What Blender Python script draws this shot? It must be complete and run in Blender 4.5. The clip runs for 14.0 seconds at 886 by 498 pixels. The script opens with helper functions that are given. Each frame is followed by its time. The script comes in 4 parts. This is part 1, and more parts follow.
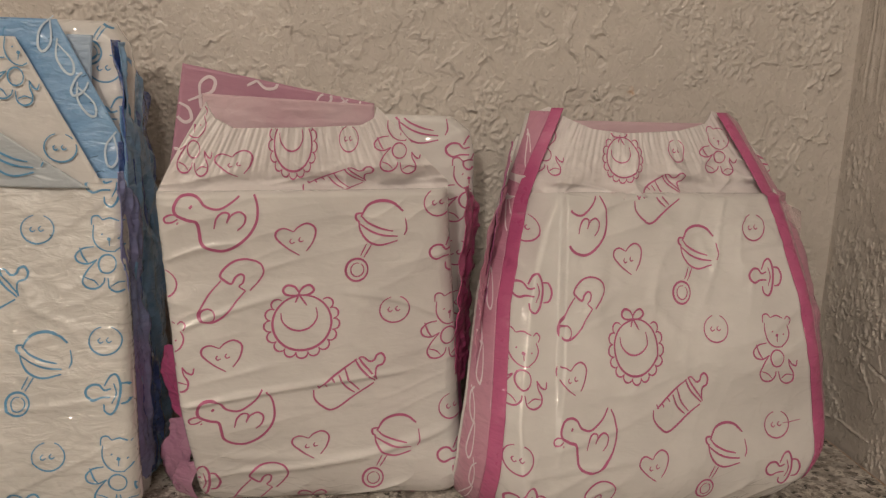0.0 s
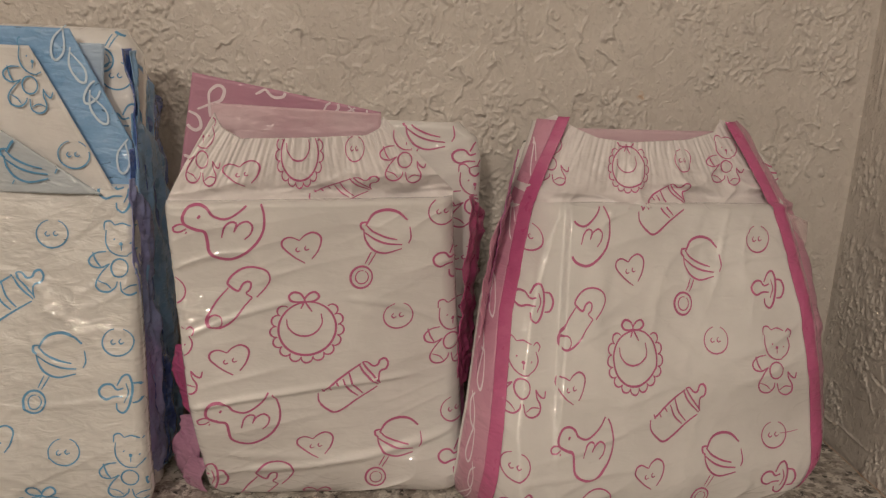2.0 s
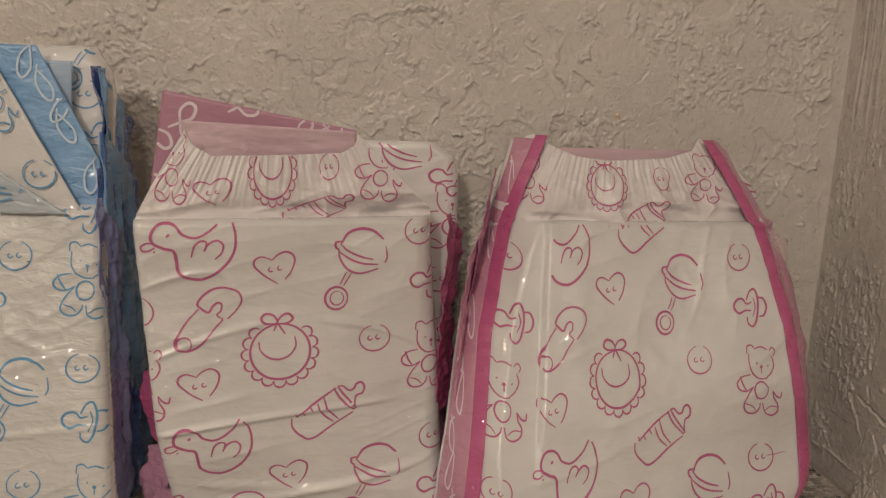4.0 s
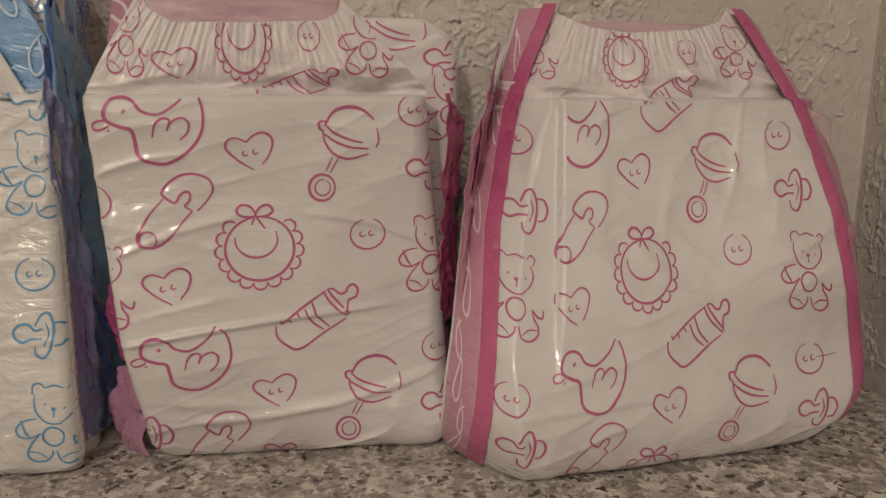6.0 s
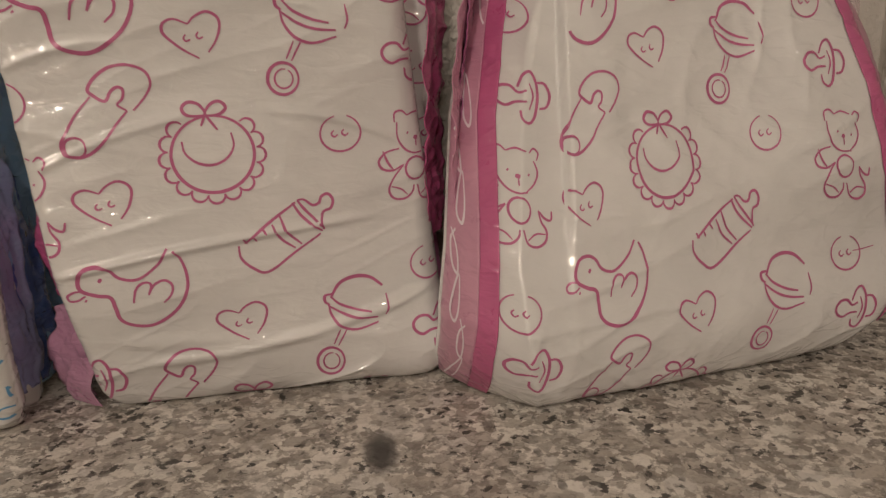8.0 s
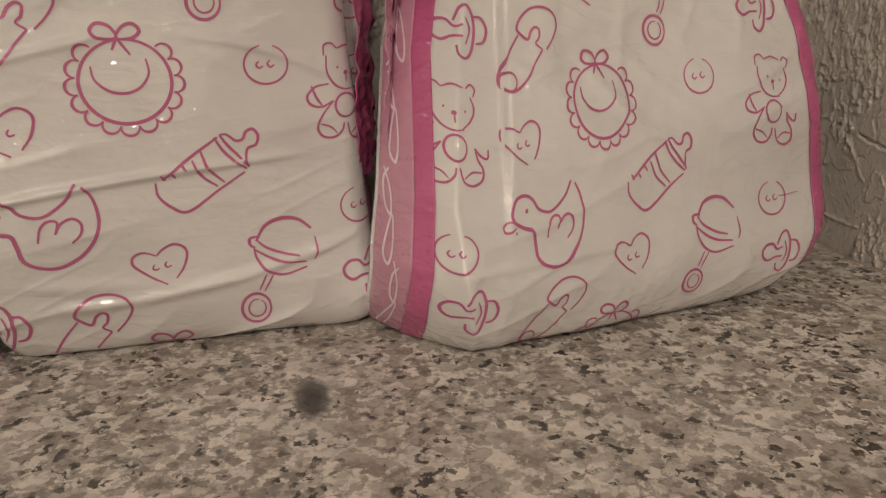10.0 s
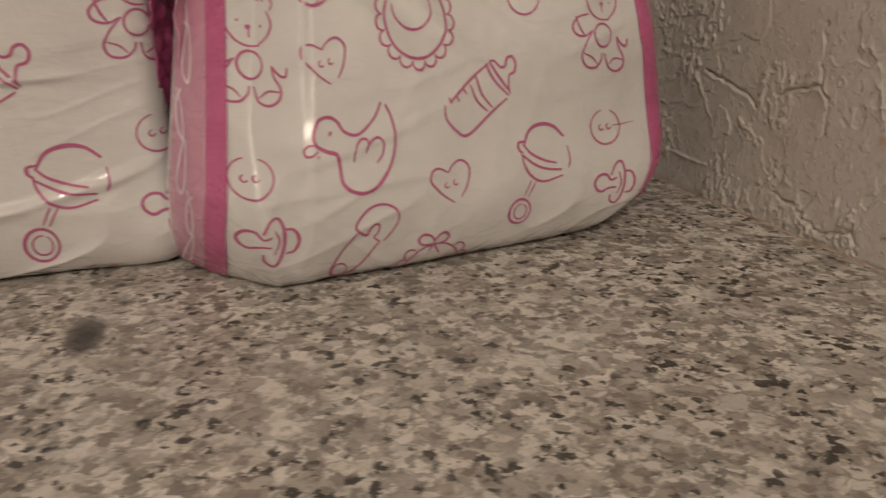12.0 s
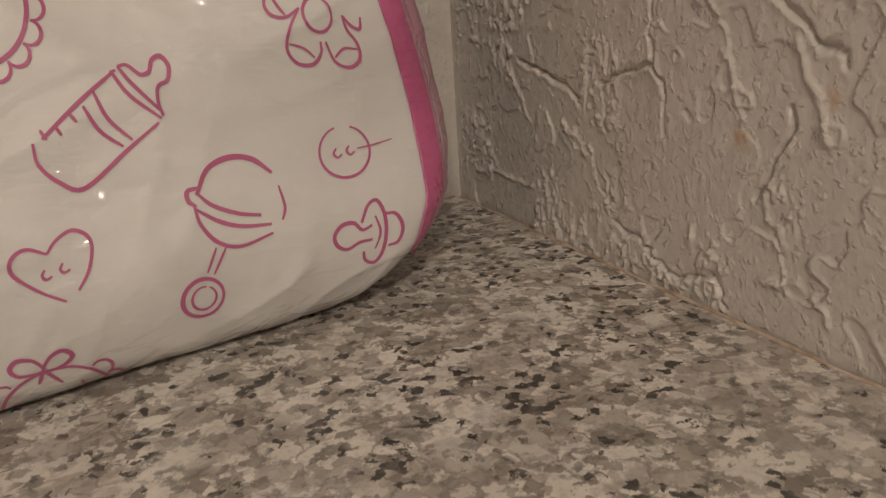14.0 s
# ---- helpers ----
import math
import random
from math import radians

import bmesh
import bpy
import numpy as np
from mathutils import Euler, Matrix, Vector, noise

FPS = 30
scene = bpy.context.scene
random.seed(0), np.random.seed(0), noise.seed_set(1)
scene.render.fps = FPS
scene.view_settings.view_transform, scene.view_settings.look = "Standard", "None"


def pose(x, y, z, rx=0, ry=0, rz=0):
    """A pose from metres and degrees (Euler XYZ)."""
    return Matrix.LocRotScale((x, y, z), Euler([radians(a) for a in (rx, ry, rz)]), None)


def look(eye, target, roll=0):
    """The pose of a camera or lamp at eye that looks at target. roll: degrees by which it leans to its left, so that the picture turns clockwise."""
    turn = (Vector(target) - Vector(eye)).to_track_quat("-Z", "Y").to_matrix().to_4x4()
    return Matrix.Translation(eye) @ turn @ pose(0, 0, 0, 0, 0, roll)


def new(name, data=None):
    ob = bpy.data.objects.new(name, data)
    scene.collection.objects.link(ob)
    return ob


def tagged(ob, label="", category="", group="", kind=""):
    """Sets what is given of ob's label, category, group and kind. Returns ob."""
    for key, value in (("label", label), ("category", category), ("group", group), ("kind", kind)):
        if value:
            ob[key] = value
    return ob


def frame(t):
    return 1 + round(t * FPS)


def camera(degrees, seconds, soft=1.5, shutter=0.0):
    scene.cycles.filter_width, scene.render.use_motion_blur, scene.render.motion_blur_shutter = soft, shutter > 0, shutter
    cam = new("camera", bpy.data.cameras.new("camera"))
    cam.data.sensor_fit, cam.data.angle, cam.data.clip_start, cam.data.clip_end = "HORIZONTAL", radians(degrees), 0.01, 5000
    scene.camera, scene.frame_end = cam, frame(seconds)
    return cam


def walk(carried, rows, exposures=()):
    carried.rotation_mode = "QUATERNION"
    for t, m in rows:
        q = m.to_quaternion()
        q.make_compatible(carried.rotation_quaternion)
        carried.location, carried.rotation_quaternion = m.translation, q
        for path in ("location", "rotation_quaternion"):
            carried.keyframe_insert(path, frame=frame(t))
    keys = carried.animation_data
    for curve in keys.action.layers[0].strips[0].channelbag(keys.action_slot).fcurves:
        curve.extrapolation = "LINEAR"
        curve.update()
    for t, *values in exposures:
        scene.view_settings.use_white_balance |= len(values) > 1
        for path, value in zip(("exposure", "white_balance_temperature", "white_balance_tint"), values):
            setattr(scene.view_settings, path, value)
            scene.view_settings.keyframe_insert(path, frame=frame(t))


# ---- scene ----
cam = camera(59.8, 14.0, soft=1.3, shutter=0.2)
PATH = [
    (0, (-0.002, 0.031, 0.28), (0.191, 1.98, -0.127), 1.9),
    (0.5, (-0.003, 0.021, 0.3), (0.166, 1.961, -0.154), 2.2),
    (1, (0.01, 0.027, 0.302), (0.163, 1.964, -0.173), 2.3),
    (1.5, (0.015, 0.03, 0.303), (0.16, 1.965, -0.184), 2.4),
    (2, (0.009, 0.029, 0.31), (0.147, 1.962, -0.185), 2.5),
    (2.5, (0.005, 0.027, 0.31), (0.166, 1.965, -0.156), 2.8),
    (2.7, (0.012, 0.025, 0.308), (0.178, 1.969, -0.13), 2.9),
    (4.8, (0.015, 0.042, 0.262), (0.248, 1.994, -0.11), 0.5),
    (5, (0.022, 0.038, 0.23), (0.264, 1.989, -0.134), -0.3),
    (5.5, (0.026, 0.072, 0.22), (0.231, 2.009, -0.232), 0.6),
    (6, (0.021, 0.084, 0.22), (0.193, 2.032, -0.196), 0.4),
    (6.5, (0.031, 0.085, 0.22), (0.186, 2.041, -0.165), -0.0),
    (7, (0.043, 0.09, 0.218), (0.184, 2.04, -0.204), -0.8),
    (7.5, (0.023, 0.112, 0.198), (0.198, 2.043, -0.295), -1.6),
    (8, (0.013, 0.141, 0.184), (0.271, 2.045, -0.37), -1.9),
    (8.5, (0.012, 0.156, 0.166), (0.355, 2.039, -0.415), -1.5),
    (10.8, (0.005, 0.149, 0.164), (0.494, 1.98, -0.475), 0.7),
    (11, (0.011, 0.154, 0.162), (0.509, 1.98, -0.483), 0.9),
    (11.5, (0.012, 0.159, 0.161), (0.56, 1.958, -0.518), 1.3),
    (12, (0.068, 0.147, 0.135), (0.679, 1.93, -0.533), 0.5),
    (12.5, (0.168, 0.211, 0.129), (0.83, 1.99, -0.501), -1.1),
    (13, (0.218, 0.255, 0.119), (0.943, 2.014, -0.499), -2.3),
    (13.5, (0.213, 0.256, 0.119), (0.953, 2.009, -0.498), -3.4),
    (14, (0.203, 0.244, 0.11), (0.96, 1.988, -0.511), -3.8),
]
EXPOSURES = [(0, 0.02), (2.7, -0.02), (5, -0.04), (8, -0.07), (8.5, 0.0), (11, 0.1), (12, 0.04), (12.5, 0.16), (14, 0.11)]
walk(cam, [(t, look(eye, target, roll)) for t, eye, target, roll in PATH], EXPOSURES)


# ---- light ----
world = bpy.data.worlds.new("room_dark")
scene.world = world
world.use_nodes = True
world.node_tree.nodes["Background"].inputs[0].default_value = (1.0, 0.9, 0.8, 1)
world.node_tree.nodes["Background"].inputs[1].default_value = 0.03


def lamp(name, eye, target, watts, size, colour):
    data = bpy.data.lights.new(name, "AREA")
    data.shape, data.size, data.energy, data.color = "DISK", size, watts, colour
    ob = new(name, data)
    ob.matrix_world = look(eye, target)
    return ob


WARM = (1.0, 0.86, 0.71)
CEIL = 1.53
TUBES = [(-0.70 + dx, -1.60, CEIL - 0.09) for dx in (-0.08, 0.0, 0.08)]
for spot in TUBES:
    data = bpy.data.lights.new("tube_light", "AREA")
    data.shape, data.size, data.size_y, data.energy, data.color = "RECTANGLE", 0.06, 0.34, 9.6, WARM
    new("tube_light", data).matrix_world = look(spot, (spot[0] * 0.3, 0.2, 0.1))
# added fill lamps, out of view: they lift the side wall and give film glints
FILL_LAMPS = [(-1.70, -0.70, 2.2), (-0.12, -1.15, 6.4)]
for lx, ly, watts in FILL_LAMPS:
    lamp("bulb_light", (lx, ly, CEIL - 0.085), (lx * 0.2, ly * 0.2 + 0.4, 0), watts, 0.17, WARM)

# ---- materials ----


def material(name, colour, rough=0.5, metal=0.0, coat=0.0, coat_rough=0.1, spec=0.5):
    m = bpy.data.materials.new(name)
    m.use_nodes = True
    b = m.node_tree.nodes["Principled BSDF"]
    b.inputs["Base Color"].default_value = (*colour, 1)
    b.inputs["Roughness"].default_value = rough
    b.inputs["Metallic"].default_value = metal
    b.inputs["Coat Weight"].default_value = coat
    b.inputs["Coat Roughness"].default_value = coat_rough
    b.inputs["Coat IOR"].default_value = 1.65
    b.inputs["Specular IOR Level"].default_value = spec
    return m, m.node_tree.nodes, m.node_tree.links, b


def ramp(nodes, stops, interp="LINEAR"):
    r = nodes.new("ShaderNodeValToRGB")
    r.color_ramp.interpolation = interp
    e = r.color_ramp.elements
    while len(e) < len(stops):
        e.new(0.5)
    for el, (p, c) in zip(e, stops):
        el.position = p
        el.color = (*c, 1) if len(c) == 3 else c
    return r


def noise_node(nodes, links, coord, scale, detail=3.0, rough=0.55, distort=0.0, stretch=None):
    n = nodes.new("ShaderNodeTexNoise")
    n.inputs["Scale"].default_value = scale
    n.inputs["Detail"].default_value = detail
    n.inputs["Roughness"].default_value = rough
    n.inputs["Distortion"].default_value = distort
    if stretch:
        mp = nodes.new("ShaderNodeMapping")
        mp.inputs["Scale"].default_value = stretch[:3]
        if len(stretch) > 3:
            mp.inputs["Rotation"].default_value = (0, radians(stretch[3]), 0)
        links.new(coord, mp.inputs["Vector"])
        coord = mp.outputs["Vector"]
    links.new(coord, n.inputs["Vector"])
    return n


def bump(nodes, links, height, strength, distance, target, other=None):
    b = nodes.new("ShaderNodeBump")
    b.inputs["Strength"].default_value = strength
    b.inputs["Distance"].default_value = distance
    links.new(height, b.inputs["Height"])
    if other:
        links.new(other, b.inputs["Normal"])
    links.new(b.outputs["Normal"], target)
    return b.outputs["Normal"]


def film_material(name, colour, rough, coat, alpha=1.0, wrinkle=1.0, second=None, coat_rough=0.12, crinkle=0.0):
    """Thin plastic film over padding: soft sheen, fine creases, faint mottling."""
    m, n, l, b = material(name, colour, rough, 0, coat, coat_rough)
    g = n.new("ShaderNodeNewGeometry").outputs["Position"]
    tone = noise_node(n, l, g, 22, 4)
    c2 = second or tuple(v * 0.9 for v in colour)
    r = ramp(n, [(0.35, c2), (0.65, colour)])
    l.new(tone.outputs["Fac"], r.inputs["Fac"])
    l.new(r.outputs["Color"], b.inputs["Base Color"])
    rr = ramp(n, [(0.3, (rough * 0.8,) * 3), (0.7, (min(1, rough * 1.25),) * 3)])
    l.new(noise_node(n, l, g, 90, 3).outputs["Fac"], rr.inputs["Fac"])
    l.new(rr.outputs["Color"], b.inputs["Roughness"])
    a1 = noise_node(n, l, g, 60, 3, 0.5, 0.8, (1, 1, 2.6, 18))
    nrm = bump(n, l, a1.outputs["Fac"], 0.2 * min(wrinkle, 1.7), 0.004, b.inputs["Normal"])
    a2 = noise_node(n, l, g, 420, 2, 0.5)
    nrm = bump(n, l, a2.outputs["Fac"], 0.035 * min(wrinkle, 1.2), 0.001, b.inputs["Normal"], nrm)
    fold = ramp(n, [(0.44, (0, 0, 0)), (0.5, (1, 1, 1)), (0.56, (0, 0, 0))])
    l.new(noise_node(n, l, g, 34, 2, 0.45, 0.6, (1, 1, 2.2, 24)).outputs["Fac"], fold.inputs["Fac"])
    coat_nrm = bump(n, l, fold.outputs["Color"], 0.5 * wrinkle, 0.0026, b.inputs["Coat Normal"], nrm)
    if crinkle:
        # taut facets between short pulled folds, only in some patches
        facets = n.new("ShaderNodeTexVoronoi")
        facets.inputs["Scale"].default_value = 1.0
        mp = n.new("ShaderNodeMapping")
        mp.inputs["Scale"].default_value = (48, 48, 120)
        mp.inputs["Rotation"].default_value = (0, radians(14), 0)
        warp = noise_node(n, l, g, 25, 2)
        shift = n.new("ShaderNodeVectorMath")
        shift.operation = "MULTIPLY_ADD"
        l.new(warp.outputs["Color"], shift.inputs[0])
        shift.inputs[1].default_value = (0.03,) * 3
        l.new(g, shift.inputs[2])
        l.new(shift.outputs[0], mp.inputs["Vector"])
        l.new(mp.outputs["Vector"], facets.inputs["Vector"])
        patch = ramp(n, [(0.46, (0, 0, 0)), (0.62, (1, 1, 1))])
        l.new(noise_node(n, l, g, 16, 2).outputs["Fac"], patch.inputs["Fac"])
        amount = n.new("ShaderNodeMath")
        amount.operation = "MULTIPLY"
        l.new(facets.outputs["Distance"], amount.inputs[0])
        l.new(patch.outputs["Color"], amount.inputs[1])
        bump(n, l, amount.outputs[0], 1.0, 0.006 * crinkle, b.inputs["Coat Normal"], coat_nrm)
    if alpha < 1:
        b.inputs["Alpha"].default_value = alpha
    return m


FILM = film_material("white_film", (0.755, 0.74, 0.735), 0.36, 0.95, wrinkle=0.6, coat_rough=0.03, crinkle=0.2)
# same white, but darker: the weaker light on the blue-print diaper is in its colour
FILM_WRAP = film_material("shiny_white_film", (0.70, 0.69, 0.675), 0.34, 1.0, wrinkle=1.6, coat_rough=0.04, crinkle=1.0)
WAIST = film_material("waist_film", (0.77, 0.73, 0.735), 0.45, 0.3, wrinkle=1.2)
PINK_FILM = film_material("pink_film", (0.55, 0.29, 0.40), 0.35, 0.3, 0.9, 1.0, (0.50, 0.25, 0.36))
PINK_BAND = film_material("pink_band_film", (0.60, 0.30, 0.41), 0.32, 0.5, 1.0, 1.6, (0.52, 0.24, 0.35))
MAGENTA = film_material("magenta_film", (0.56, 0.12, 0.28), 0.32, 0.6, 1.0, 1.6, (0.47, 0.09, 0.23), crinkle=1.0)
CUFF = film_material("magenta_cuff_film", (0.50, 0.20, 0.38), 0.35, 0.4, 1.0, 2.0, (0.42, 0.08, 0.24))
LAVENDER = film_material("lavender_film", (0.50, 0.27, 0.40), 0.32, 0.5, 1.0, 2.2, (0.40, 0.19, 0.31))
SHEER = film_material("sheer_lining", (0.78, 0.60, 0.66), 0.45, 0.4, 0.78, 1.4, (0.70, 0.47, 0.55))
CLEAR = film_material("clear_pink_film", (0.80, 0.60, 0.64), 0.25, 0.5, 0.35, 1.6)
BLUE_FILM = film_material("blue_film", (0.27, 0.47, 0.75), 0.3, 0.7, 1.0, 2.0, (0.20, 0.39, 0.66), crinkle=1.2)
BLUE_PALE = film_material("pale_blue_film", (0.46, 0.60, 0.78), 0.32, 0.4, 0.8, 1.3)
BLUE_DARK = film_material("dark_blue_film", (0.12, 0.22, 0.60), 0.25, 0.9, 1.0, 2.0, (0.06, 0.10, 0.36), 0.06, 1.0)
BLUE_GREY = film_material("blue_violet_film", (0.30, 0.37, 0.66), 0.3, 0.8, 1.0, 1.8, (0.26, 0.26, 0.50), 0.06, 1.0)
MISTY = film_material("misty_blue_white_film", (0.58, 0.63, 0.67), 0.32, 0.8, 0.92, 1.6, (0.50, 0.56, 0.62), 0.05, 1.0)
INK_PINK, *_ = material("pink_ink", (0.50, 0.125, 0.265), 0.42, coat=0.25, coat_rough=0.15)
INK_BLUE, *_ = material("blue_ink", (0.11, 0.32, 0.55), 0.4, coat=0.4, coat_rough=0.1)
INK_WHITE, *_ = material("white_ink", (0.80, 0.70, 0.76), 0.45)
INK_SKY, *_ = material("pale_blue_ink", (0.60, 0.72, 0.84), 0.45)


def wall_material():
    m, n, l, b = material("wall_paint", (0.52, 0.47, 0.42), 0.5, coat=0.0, spec=0.45)
    g = n.new("ShaderNodeNewGeometry").outputs["Position"]
    tone = noise_node(n, l, g, 9, 5)
    r = ramp(n, [(0.3, (0.56, 0.52, 0.485)), (0.7, (0.63, 0.585, 0.545))])
    l.new(tone.outputs["Fac"], r.inputs["Fac"])
    speck = noise_node(n, l, g, 33, 1, 0.3)
    sr = ramp(n, [(0.80, (0, 0, 0)), (0.84, (1, 1, 1))])
    l.new(speck.outputs["Fac"], sr.inputs["Fac"])
    mix = n.new("ShaderNodeMix")
    mix.data_type = "RGBA"
    l.new(sr.outputs["Color"], mix.inputs["Factor"])
    l.new(r.outputs["Color"], mix.inputs["A"])
    mix.inputs["B"].default_value = (0.45, 0.28, 0.13, 1)
    col = mix.outputs["Result"]
    wob = noise_node(n, l, g, 240, 3)
    add = n.new("ShaderNodeVectorMath")
    add.operation = "MULTIPLY_ADD"
    l.new(wob.outputs["Color"], add.inputs[0])
    add.inputs[1].default_value = (0.008, 0.008, 0.008)
    l.new(g, add.inputs[2])
    for spot, size in (((0.2075, 0.641, 0.2865), 0.0038), ((0.391, 0.430, 0.065), 0.0036), ((0.391, 0.398, 0.081), 0.0026)):
        d = n.new("ShaderNodeVectorMath")
        d.operation = "DISTANCE"
        l.new(add.outputs[0], d.inputs[0])
        d.inputs[1].default_value = spot
        dr = ramp(n, [(size * 0.5, (0.75, 0.75, 0.75)), (size, (0, 0, 0))])
        l.new(d.outputs["Value"], dr.inputs["Fac"])
        mx = n.new("ShaderNodeMix")
        mx.data_type = "RGBA"
        l.new(dr.outputs["Color"], mx.inputs["Factor"])
        l.new(col, mx.inputs["A"])
        mx.inputs["B"].default_value = (0.50, 0.27, 0.12, 1)
        col = mx.outputs["Result"]
    l.new(col, b.inputs["Base Color"])
    rr = ramp(n, [(0.35, (0.20,) * 3), (0.65, (0.34,) * 3)])
    l.new(noise_node(n, l, g, 60, 3).outputs["Fac"], rr.inputs["Fac"])
    l.new(rr.outputs["Color"], b.inputs["Roughness"])
    pits = ramp(n, [(0.40, (0, 0, 0)), (0.50, (1, 1, 1)), (0.56, (0.6, 0.6, 0.6))])
    l.new(noise_node(n, l, g, 150, 4, 0.6, 0.4).outputs["Fac"], pits.inputs["Fac"])
    first = bump(n, l, pits.outputs["Color"], 0.13, 0.0014, b.inputs["Normal"])
    beads = ramp(n, [(0.56, (0, 0, 0)), (0.68, (1, 1, 1))])
    l.new(noise_node(n, l, g, 260, 2, 0.5, 0.2).outputs["Fac"], beads.inputs["Fac"])
    second = bump(n, l, beads.outputs["Color"], 0.38, 0.0012, b.inputs["Normal"], first)
    bump(n, l, noise_node(n, l, g, 520, 4).outputs["Fac"], 0.13, 0.0012, b.inputs["Normal"], second)
    return m


def granite_material():
    """Speckled granite: pale feldspar chips, taupe and grey quartz, dark mica."""
    m, n, l, b = material("granite", (0.5, 0.46, 0.42), 0.3, spec=0.5)
    g = n.new("ShaderNodeNewGeometry").outputs["Position"]

    def warped(scale, amount):
        w = noise_node(n, l, g, scale, 4, 0.65)
        a = n.new("ShaderNodeVectorMath")
        a.operation = "MULTIPLY_ADD"
        l.new(w.outputs["Color"], a.inputs[0])
        a.inputs[1].default_value = (amount,) * 3
        l.new(g, a.inputs[2])
        return a.outputs[0]

    def over(below, factor, colour):
        mx = n.new("ShaderNodeMix")
        mx.data_type = "RGBA"
        l.new(factor, mx.inputs["Factor"])
        l.new(below, mx.inputs["A"])
        if isinstance(colour, tuple):
            mx.inputs["B"].default_value = (*colour, 1)
        else:
            l.new(colour, mx.inputs["B"])
        return mx.outputs["Result"]

    def cells(coord, scale):
        v = n.new("ShaderNodeTexVoronoi")
        v.inputs["Scale"].default_value = scale
        l.new(coord, v.inputs["Vector"])
        sp = n.new("ShaderNodeSeparateColor")
        l.new(v.outputs["Color"], sp.inputs["Color"])
        return sp

    def blots(coord, scale, low, high, strength, detail=4, rough=0.62, stretch=None):
        r = ramp(n, [(low, (0, 0, 0)), (high, (strength,) * 3)])
        l.new(noise_node(n, l, coord, scale, detail, rough, 0.3, stretch).outputs["Fac"], r.inputs["Fac"])
        return r.outputs["Color"]

    def thinned(factor, coord, scale, low, high):
        """Keeps a layer only in some parts of the slab."""
        t = n.new("ShaderNodeMath")
        t.operation = "MULTIPLY"
        l.new(factor, t.inputs[0])
        l.new(blots(coord, scale, low, high, 1.0, 2), t.inputs[1])
        return t.outputs[0]

    def grain_mask(coord, scale, low, high, strength=1.0):
        """Whole grains picked out by chance, with hard outlines."""
        c = cells(coord, scale)
        r = ramp(n, [(low, (0, 0, 0)), (high, (strength,) * 3)])
        l.new(c.outputs["Red"], r.inputs["Fac"])
        return r.outputs["Color"]

    def tinted(coord, scale, colours):
        c = cells(coord, scale)
        r = ramp(n, [(k / len(colours), v) for k, v in enumerate(colours)], "CONSTANT")
        l.new(c.outputs["Green"], r.inputs["Fac"])
        return r.outputs["Color"]

    ca, cb, cc, cd = warped(110, 0.013), warped(300, 0.006), warped(90, 0.008), warped(170, 0.010)
    # broken pale plates of feldspar, smoky quartz between them, then small grains and black mica
    col = tinted(ca, 100, ((0.50, 0.46, 0.415), (0.68, 0.64, 0.585), (0.59, 0.55, 0.50), (0.74, 0.70, 0.645), (0.69, 0.66, 0.61), (0.63, 0.60, 0.565), (0.77, 0.73, 0.68), (0.44, 0.405, 0.37)))
    col = over(col, blots(cd, 82, 0.52, 0.60, 0.66, 2, 0.5), (0.35, 0.315, 0.285))
    col = over(col, thinned(grain_mask(cd, 170, 0.66, 0.67, 0.85), g, 26, 0.40, 0.56), tinted(cd, 170, ((0.27, 0.235, 0.205), (0.21, 0.185, 0.165), (0.38, 0.335, 0.295))))
    col = over(col, grain_mask(cb, 250, 0.80, 0.81, 0.85), tinted(cb, 250, ((0.74, 0.70, 0.65), (0.25, 0.218, 0.19), (0.36, 0.325, 0.29), (0.70, 0.66, 0.61))))
    col = over(col, blots(cb, 150, 0.58, 0.64, 0.72, 2, 0.5), (0.21, 0.19, 0.172))
    col = over(col, blots(g, 14, 0.50, 0.68, 0.30, 5), (0.33, 0.28, 0.24))
    col = over(col, thinned(grain_mask(cb, 320, 0.86, 0.87, 0.95), g, 38, 0.44, 0.54), (0.055, 0.05, 0.046))
    col = over(col, thinned(blots(cd, 150, 0.655, 0.675, 0.97, 2, 0.5), cc, 40, 0.44, 0.53), (0.030, 0.028, 0.026))
    rims = n.new("ShaderNodeTexVoronoi")
    rims.feature = "DISTANCE_TO_EDGE"
    rims.inputs["Scale"].default_value = 100
    l.new(ca, rims.inputs["Vector"])
    rim = ramp(n, [(0.01, (0.65,) * 3), (0.07, (0, 0, 0))])
    l.new(rims.outputs["Distance"], rim.inputs["Fac"])
    col = over(col, thinned(rim.outputs["Color"], g, 60, 0.46, 0.56), (0.20, 0.175, 0.155))
    grains = cells(cb, 240)
    fine = noise_node(n, l, cb, 420, 3, 0.65)
    mottle = ramp(n, [(0.3, (0.74, 0.73, 0.72)), (0.5, (1, 1, 1)), (0.75, (1.06, 1.055, 1.05))])
    l.new(noise_node(n, l, g, 300, 5, 0.7).outputs["Fac"], mottle.inputs["Fac"])
    mul = n.new("ShaderNodeMix")
    mul.data_type, mul.blend_type = "RGBA", "MULTIPLY"
    mul.inputs["Factor"].default_value = 1.0
    l.new(col, mul.inputs["A"])
    l.new(mottle.outputs["Color"], mul.inputs["B"])
    col = mul.outputs["Result"]
    # one large dark inclusion in the slab
    dist = n.new("ShaderNodeVectorMath")
    dist.operation = "DISTANCE"
    oval = n.new("ShaderNodeVectorMath")
    oval.operation = "MULTIPLY"
    l.new(cc, oval.inputs[0])
    oval.inputs[1].default_value = (1.3, 0.55, 0.55)
    l.new(oval.outputs[0], dist.inputs[0])
    dist.inputs[1].default_value = (0.028 * 1.3, 0.456 * 0.55, 0.004 * 0.55)
